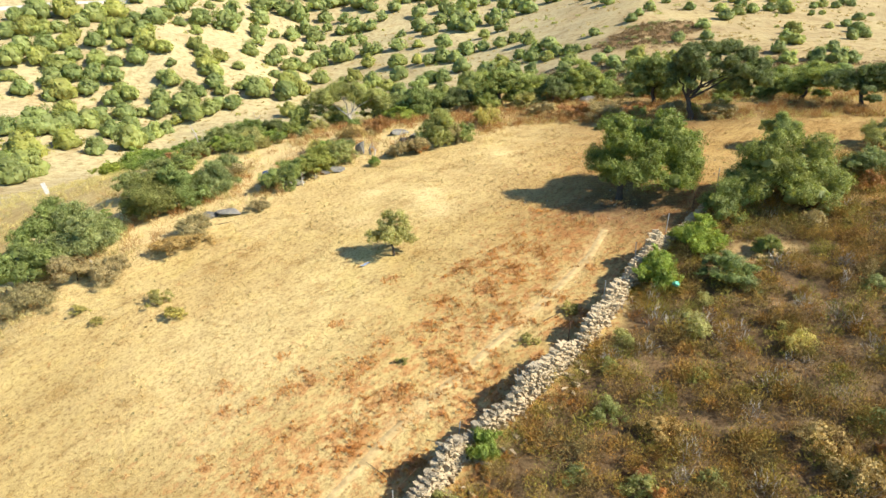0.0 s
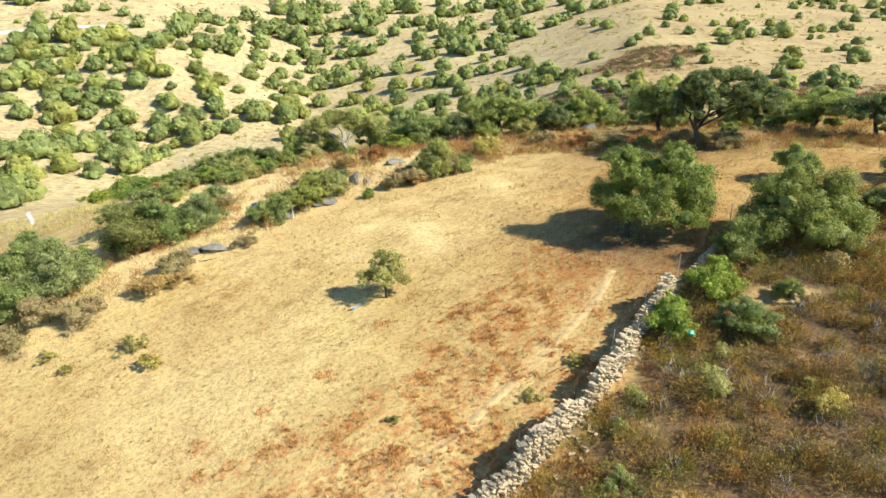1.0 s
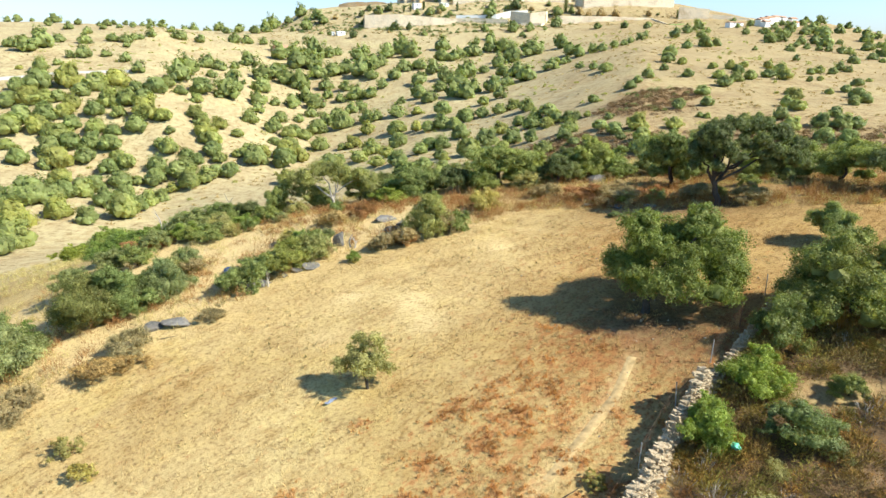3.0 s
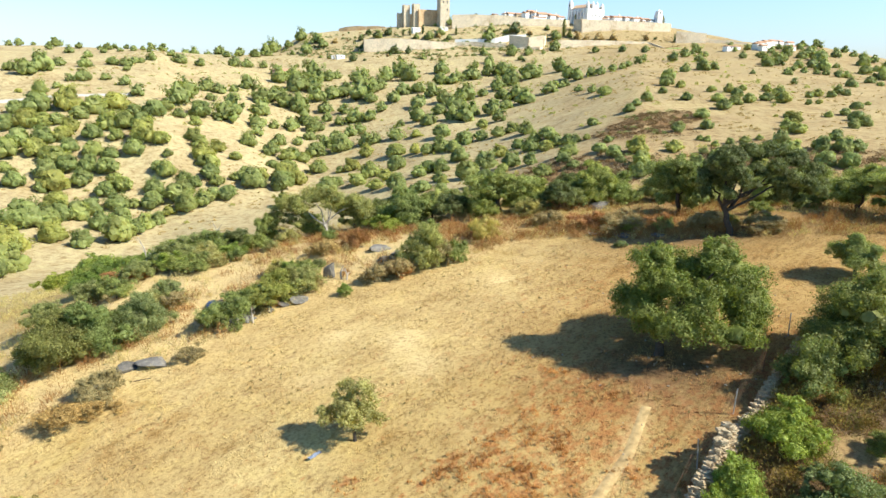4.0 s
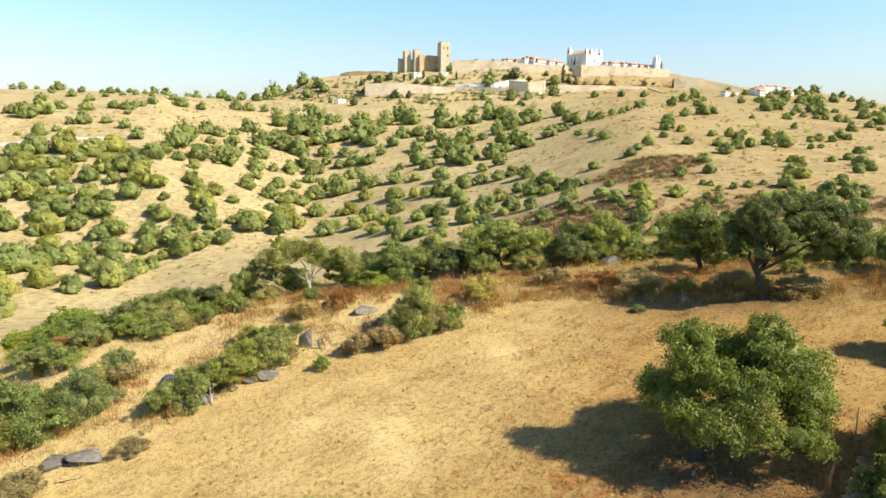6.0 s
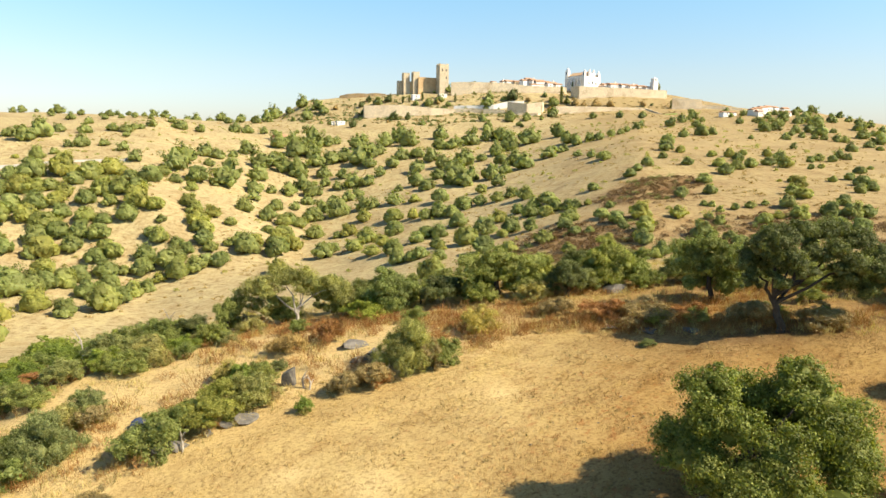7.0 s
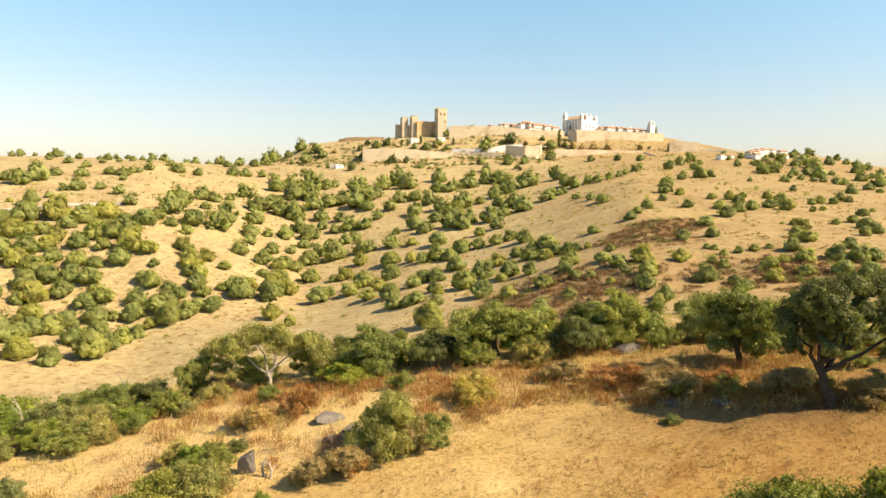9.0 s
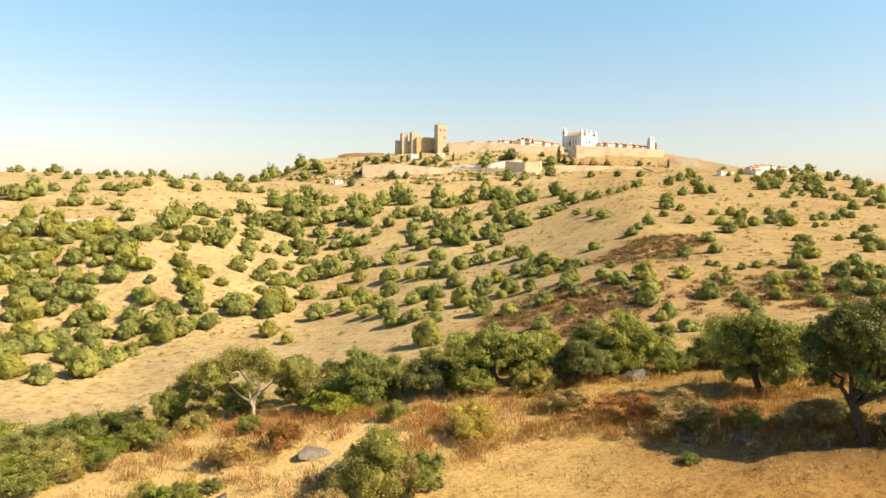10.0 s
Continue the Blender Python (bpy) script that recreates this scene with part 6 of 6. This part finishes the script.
def in_field(x, y, rng):
    d, side = line_distance(x, y, WALL_LINE)
    e, es = line_distance(x, y, FIELD_EDGE)
    t, _ = line_distance(x, y, TRACK_LINE)
    patch = np.sin(x / 0.9 + 1.7 * np.sin(y / 1.3)) * np.sin(y / 0.8 + 1.1 * np.sin(x / 1.1))
    return ((d * side < -0.2) | (y > 36)) & (e * es > -2.5) & (t > 0.30) & ((pale_spots(x, y) < 0.35) | (rng.random(len(x)) < 0.15)) & (patch > -0.75 + 1.1 * rng.random(len(x)))


x, y, rng = scattered(241, 100000, (-26, 28), (12, 56), in_field)
rust = grass_zones(x, y)
blades = 5
n = len(x)
k = n * blades
px, py = np.repeat(x, blades) + rng.normal(size=k) * 0.06, np.repeat(y, blades) + rng.normal(size=k) * 0.06
pz = height(px, py) - 0.01
tall = np.repeat(0.05 + 0.08 * rng.random(n) ** 2 + 0.06 * (rust > 0.6), blades) * (0.6 + 0.7 * rng.random(k))
turn = rng.random(k) * 6.283
lean = 1.5 * rng.random(k) * tall
wide = 0.007 + 0.008 * rng.random(k)
foot = np.stack([px, py, pz], -1)
across = np.stack([np.cos(turn), np.sin(turn), np.zeros(k)], -1) * wide[:, None]
tip = foot + np.stack([-np.sin(turn) * lean, np.cos(turn) * lean, tall], -1)
grass = raw_mesh("dry_grass", np.stack([foot - across, foot + across, tip], 1).reshape(-1, 3), np.arange(k * 3).reshape(-1, 3), STRAW)
float_layer(grass, "rust", np.repeat(np.repeat(rust, blades), 3))
float_layer(grass, "dun", np.repeat(np.repeat(dun_zone(x, y), blades), 3))
tagged(new("dry_grass", grass), "short straw-coloured dry grass over the field", "grass", kind="stuff")


# ---- rocks and small things ----
def field_stones():
    """Small pale stones strewn over the field and at the foot of the wall."""
    x, y, rng = scattered(251, 900, (-6, 20), (22, 54), lambda x, y, rng: blob(x, y, 7, 34, 5, 5) + 0.5 * blob(x, y, 8, 44, 9, 6) > rng.random(len(x)))
    kinds = [stone_arrays(stone_mesh(60 + k)) for k in range(5)]
    verts, faces, n = [], [], 0
    for px, py in zip(x, y):
        v, f = kinds[rng.integers(5)]
        s = 0.04 + 0.08 * rng.random() ** 2
        turn = np.array(Euler((rng.normal() * 0.3, rng.normal() * 0.3, rng.random() * 6.3)).to_matrix())
        v = (v * np.array((s, s, s * 0.6))) @ turn.T + np.array((px, py, on_ground(px, py) + 0.1 * s))
        verts.append(v)
        faces += [tuple(i + n for i in q) for q in f]
        n += len(v)
    me = bpy.data.meshes.new("field_stones")
    me.from_pydata(np.concatenate(verts).tolist(), [], faces)
    me.materials.append(SLATE)
    tagged(new("field_stones", me), "small pale stones strewn over the dry field", "stones", kind="stuff")


field_stones()


def rusty_tufts():
    """Low tufts of rust-red and of straw-brown stalks, thickest beside the track."""
    rng = np.random.default_rng(261)
    spots = []
    for px, py, r in RUST_PATCHES:
        for k in range(int(6 + 16 * r)):
            spots.append((px + rng.normal() * r * 0.9, py + rng.normal() * r * 0.7, 0.05 + 0.13 * rng.random() ** 2, 0.06 + 0.10 * rng.random()))
    clump_field("rusty_tufts", 262, spots, 40, 0.011, LEAF_RUST, "small rust-red tufts in the dry field beside the track", "tufts", 7.0, 1.0)
    x, y, rng = scattered(263, 1500, (-24, 14), (14, 50), lambda x, y, rng: in_field(x, y, rng) & (rng.random(len(x)) < 0.6))
    clump_field("dry_tufts", 264, np.stack([x, y, 0.05 + 0.12 * rng.random(len(x)) ** 2, 0.05 + 0.10 * rng.random(len(x))], -1), 34, 0.011, LEAF_BROWN, "small brown tufts scattered over the dry field", "tufts", 7.0, 1.0)


rusty_tufts()


def stick(x, y, length, turn, seed):
    rng = np.random.default_rng(seed)
    q = np.linspace(-0.5, 0.5, 6) * length
    px, py = x + q * math.cos(turn), y + q * math.sin(turn)
    line = np.stack([px, py, height(px, py) + 0.05 + 0.02 * rng.random(6)], -1)
    ob = new("stick", raw_mesh("stick", *tube(line, [0.018, 0.018, 0.016, 0.014, 0.012, 0.008], 6), BARK, True))
    tagged(ob, "dark rod on dry grass, for post shadows and fallen branches", "stick", "fallen branches")


# two of the rods left of the fence stand in for thin post shadows
for k, (x, y, length, turn) in enumerate(((-3.6, 18.3, 1.0, 2.5), (-0.6, 21.0, 1.2, 2.4), (2.6, 25.6, 0.9, 0.6), (-16.2, 37.0, 0.8, 0.3))):
    stick(x, y, length, turn, k)


# ---- single rocks ----
def rock(x, y, r, tall, seed, turn=0.0, sink=0.22, label="grey lichen-spotted rock among dry brush", name="rock"):
    rng = np.random.default_rng(seed)
    bm = bmesh.new()
    bmesh.ops.create_icosphere(bm, subdivisions=3, radius=1)
    cuts = rng.normal(size=(14, 3))
    cuts /= np.linalg.norm(cuts, axis=1)[:, None]
    depth = 0.42 + 0.4 * rng.random(14)
    for v in bm.verts:
        p = np.array(v.co)
        for c, d in zip(cuts, depth):
            over = p @ c - d
            if over > 0:
                p = p - c * over
        p = p * (1 + 0.06 * noise.noise(Vector(p) * 2.3 + Vector((seed, 0, 0))))
        v.co = (p[0] * r, p[1] * r * 0.75, p[2] * tall)
    me = bpy.data.meshes.new(name)
    bm.to_mesh(me)
    bm.free()
    me.materials.append(GREY_ROCK)
    ob = new(name, me)
    ob.matrix_basis = pose(x, y, on_ground(x, y) + tall * (0.45 - sink), 0, 0, turn)
    return tagged(ob, label, "rock", "rocks along the field edge")


for k, (x, y, r, tall) in enumerate(((-13.3, 42.5, 0.8, 0.5), (-13.8, 42.0, 0.5, 0.5), (-11.1, 44.7, 0.8, 0.28), (-11.7, 44.1, 0.5, 0.25), (-8.0, 52.8, 1.3, 0.3), (7.7, 61.7, 1.2, 0.6), (-17.5, 38.2, 0.85, 0.22), (-16.3, 38.4, 1.05, 0.26), (6.2, 53.4, 0.7, 0.14), (8.0, 52.6, 0.9, 0.14), (10.2, 52.0, 0.6, 0.15), (-7.2, 50.2, 0.6, 0.25), (-6.3, 51.0, 0.8, 0.3), (-12.3, 43.5, 0.4, 0.25))):
    rock(x, y, r, tall, 300 + k, k * 50)
rock(-10.0, 47.8, 0.46, 1.05, 331, 20, label="upright pointed grey stone at the field edge")


def limb_of_dead_wood(x, y, length, seed, turn):
    """A bleached dead branch standing out of the bushes."""
    rng = np.random.default_rng(seed)
    ob = thing("dead_branch", pose(x, y, on_ground(x, y), 0, 0, turn), "bleached bare dead branch among green bushes", "dead branch", "dead branches")
    main = [(0, 0, -0.1), (0.1 * length, 0, 0.35 * length), (0.05 * length, 0.05, 0.65 * length), (-0.15 * length, 0.1, length)]
    mesh_part("stem", raw_mesh("stem", *tube(main, [0.06, 0.05, 0.035, 0.015], 6), BARK_PALE, True), ob)
    for k in range(4):
        a = np.array(main[1]) + (np.array(main[2]) - np.array(main[1])) * k / 3
        b = a + np.array((rng.normal() * 0.4, rng.normal() * 0.3, 0.25 + 0.2 * rng.random())) * length * 0.7
        mesh_part("twig", raw_mesh("twig", *tube([a, (a + b) / 2 + rng.normal(size=3) * 0.05, b], [0.03, 0.02, 0.008], 5), BARK_PALE, True), ob)


limb_of_dead_wood(-26.5, 56.2, 2.6, 1, 0)
limb_of_dead_wood(-21.7, 58.6, 2.4, 2, 80)
limb_of_dead_wood(-21.6, 31.9, 0.9, 3, 40)
limb_of_dead_wood(-12.8, 42.2, 1.0, 4, 130)
limb_of_dead_wood(-9.2, 47.4, 0.9, 5, 200)
limb_of_dead_wood(-8.9, 47.2, 0.7, 6, 20)

TUFTS = Kinds([make_tree("wild_tuft", 71 + k, dome_lobes(np.random.default_rng(170 + k), 7, 1.2), 2600, 0.045, leaf, 0.4, 0.02, label, "shrub", "tufts in the field", split=False, droop=-0.9, stretch=2.6)
               for k, (leaf, label) in enumerate(((LEAF_TUFT, "low yellowish tuft in the dry field"), (LEAF_TUFT, "low yellowing tuft in the dry field")))])
for k, (x, y, r, tall) in enumerate(((-16.5, 28.8, 0.72, 0.95), (-15.1, 27.7, 0.72, 0.85), (-3.4, 23.4, 0.33, 0.8), (3.4, 25.9, 0.5, 0.9), (1.6, 24.2, 0.5, 0.6), (-19.0, 27.6, 0.5, 0.6), (-20.5, 28.6, 0.6, 0.6), (-8.4, 44.8, 0.4, 1.1))):
    TUFTS.plant(k, x, y, r, tall, k * 1.4)

sheet = thing("plastic_sheet", pose(-16.0, 44.8, on_ground(-16.0, 44.8), 0, 0, 20), "crumpled dark blue plastic sheet under a bush", "plastic sheet")
bm = bmesh.new()
bmesh.ops.create_grid(bm, x_segments=12, y_segments=10, size=0.45)
for v in bm.verts:
    v.co.z = 0.32 + 0.22 * noise.noise(Vector((v.co.x * 3, v.co.y * 3, 1))) - 0.6 * (v.co.x ** 2 + v.co.y ** 2)
bmesh.ops.solidify(bm, geom=bm.faces[:], thickness=0.02)
part("folds", bm, BLUE_PLASTIC, sheet)

bag = thing("plastic_bag", pose(7.8, 26.7, on_ground(7.8, 26.7) + 0.55, 0, 0, 30), "crumpled bright green plastic bag caught in the scrub", "plastic bag")
bm = bmesh.new()
bmesh.ops.create_icosphere(bm, subdivisions=3, radius=0.15)
for v in bm.verts:
    v.co *= 1 + 0.5 * noise.noise(v.co * 9)
    v.co.z *= 0.7
part("skin", bm, GREEN_PLASTIC, bag)

board = thing("white_board", pose(-43.0, 58.6, on_ground(-43.0, 58.6), 0, 0, 20), "leaning weathered white board at the bank", "board")
bm = bmesh.new()
box(bm, -0.2, 0.2, -0.03, 0.03, -0.2, 1.15)
bmesh.ops.bevel(bm, geom=bm.edges[:], offset=0.015, segments=2, affect="EDGES")
panel = part("panel", bm, plain("weathered_white_paint", (0.52, 0.49, 0.46), 0.7, wear=0.3, scale=6), board)
panel.matrix_basis = pose(0, 0, 0, -10, -18, 0)

scrap = thing("pale_cloth", pose(-6.45, 31.2, on_ground(-6.45, 31.2) + 0.02, 0, 0, 60), "faded pale cloth scrap lying in the dry grass", "cloth")
bm = bmesh.new()
bmesh.ops.create_grid(bm, x_segments=14, y_segments=6, size=0.5)
for v in bm.verts:
    v.co.y *= 0.16
    v.co.x *= 0.6
    v.co.z = 0.05 + 0.05 * noise.noise(Vector((v.co.x * 5, v.co.y * 9, 3)))
bmesh.ops.solidify(bm, geom=bm.faces[:], thickness=0.012)
part("folds", bm, plain("faded_cloth", (0.20, 0.23, 0.30), 0.9, wear=0.2, scale=8), scrap)
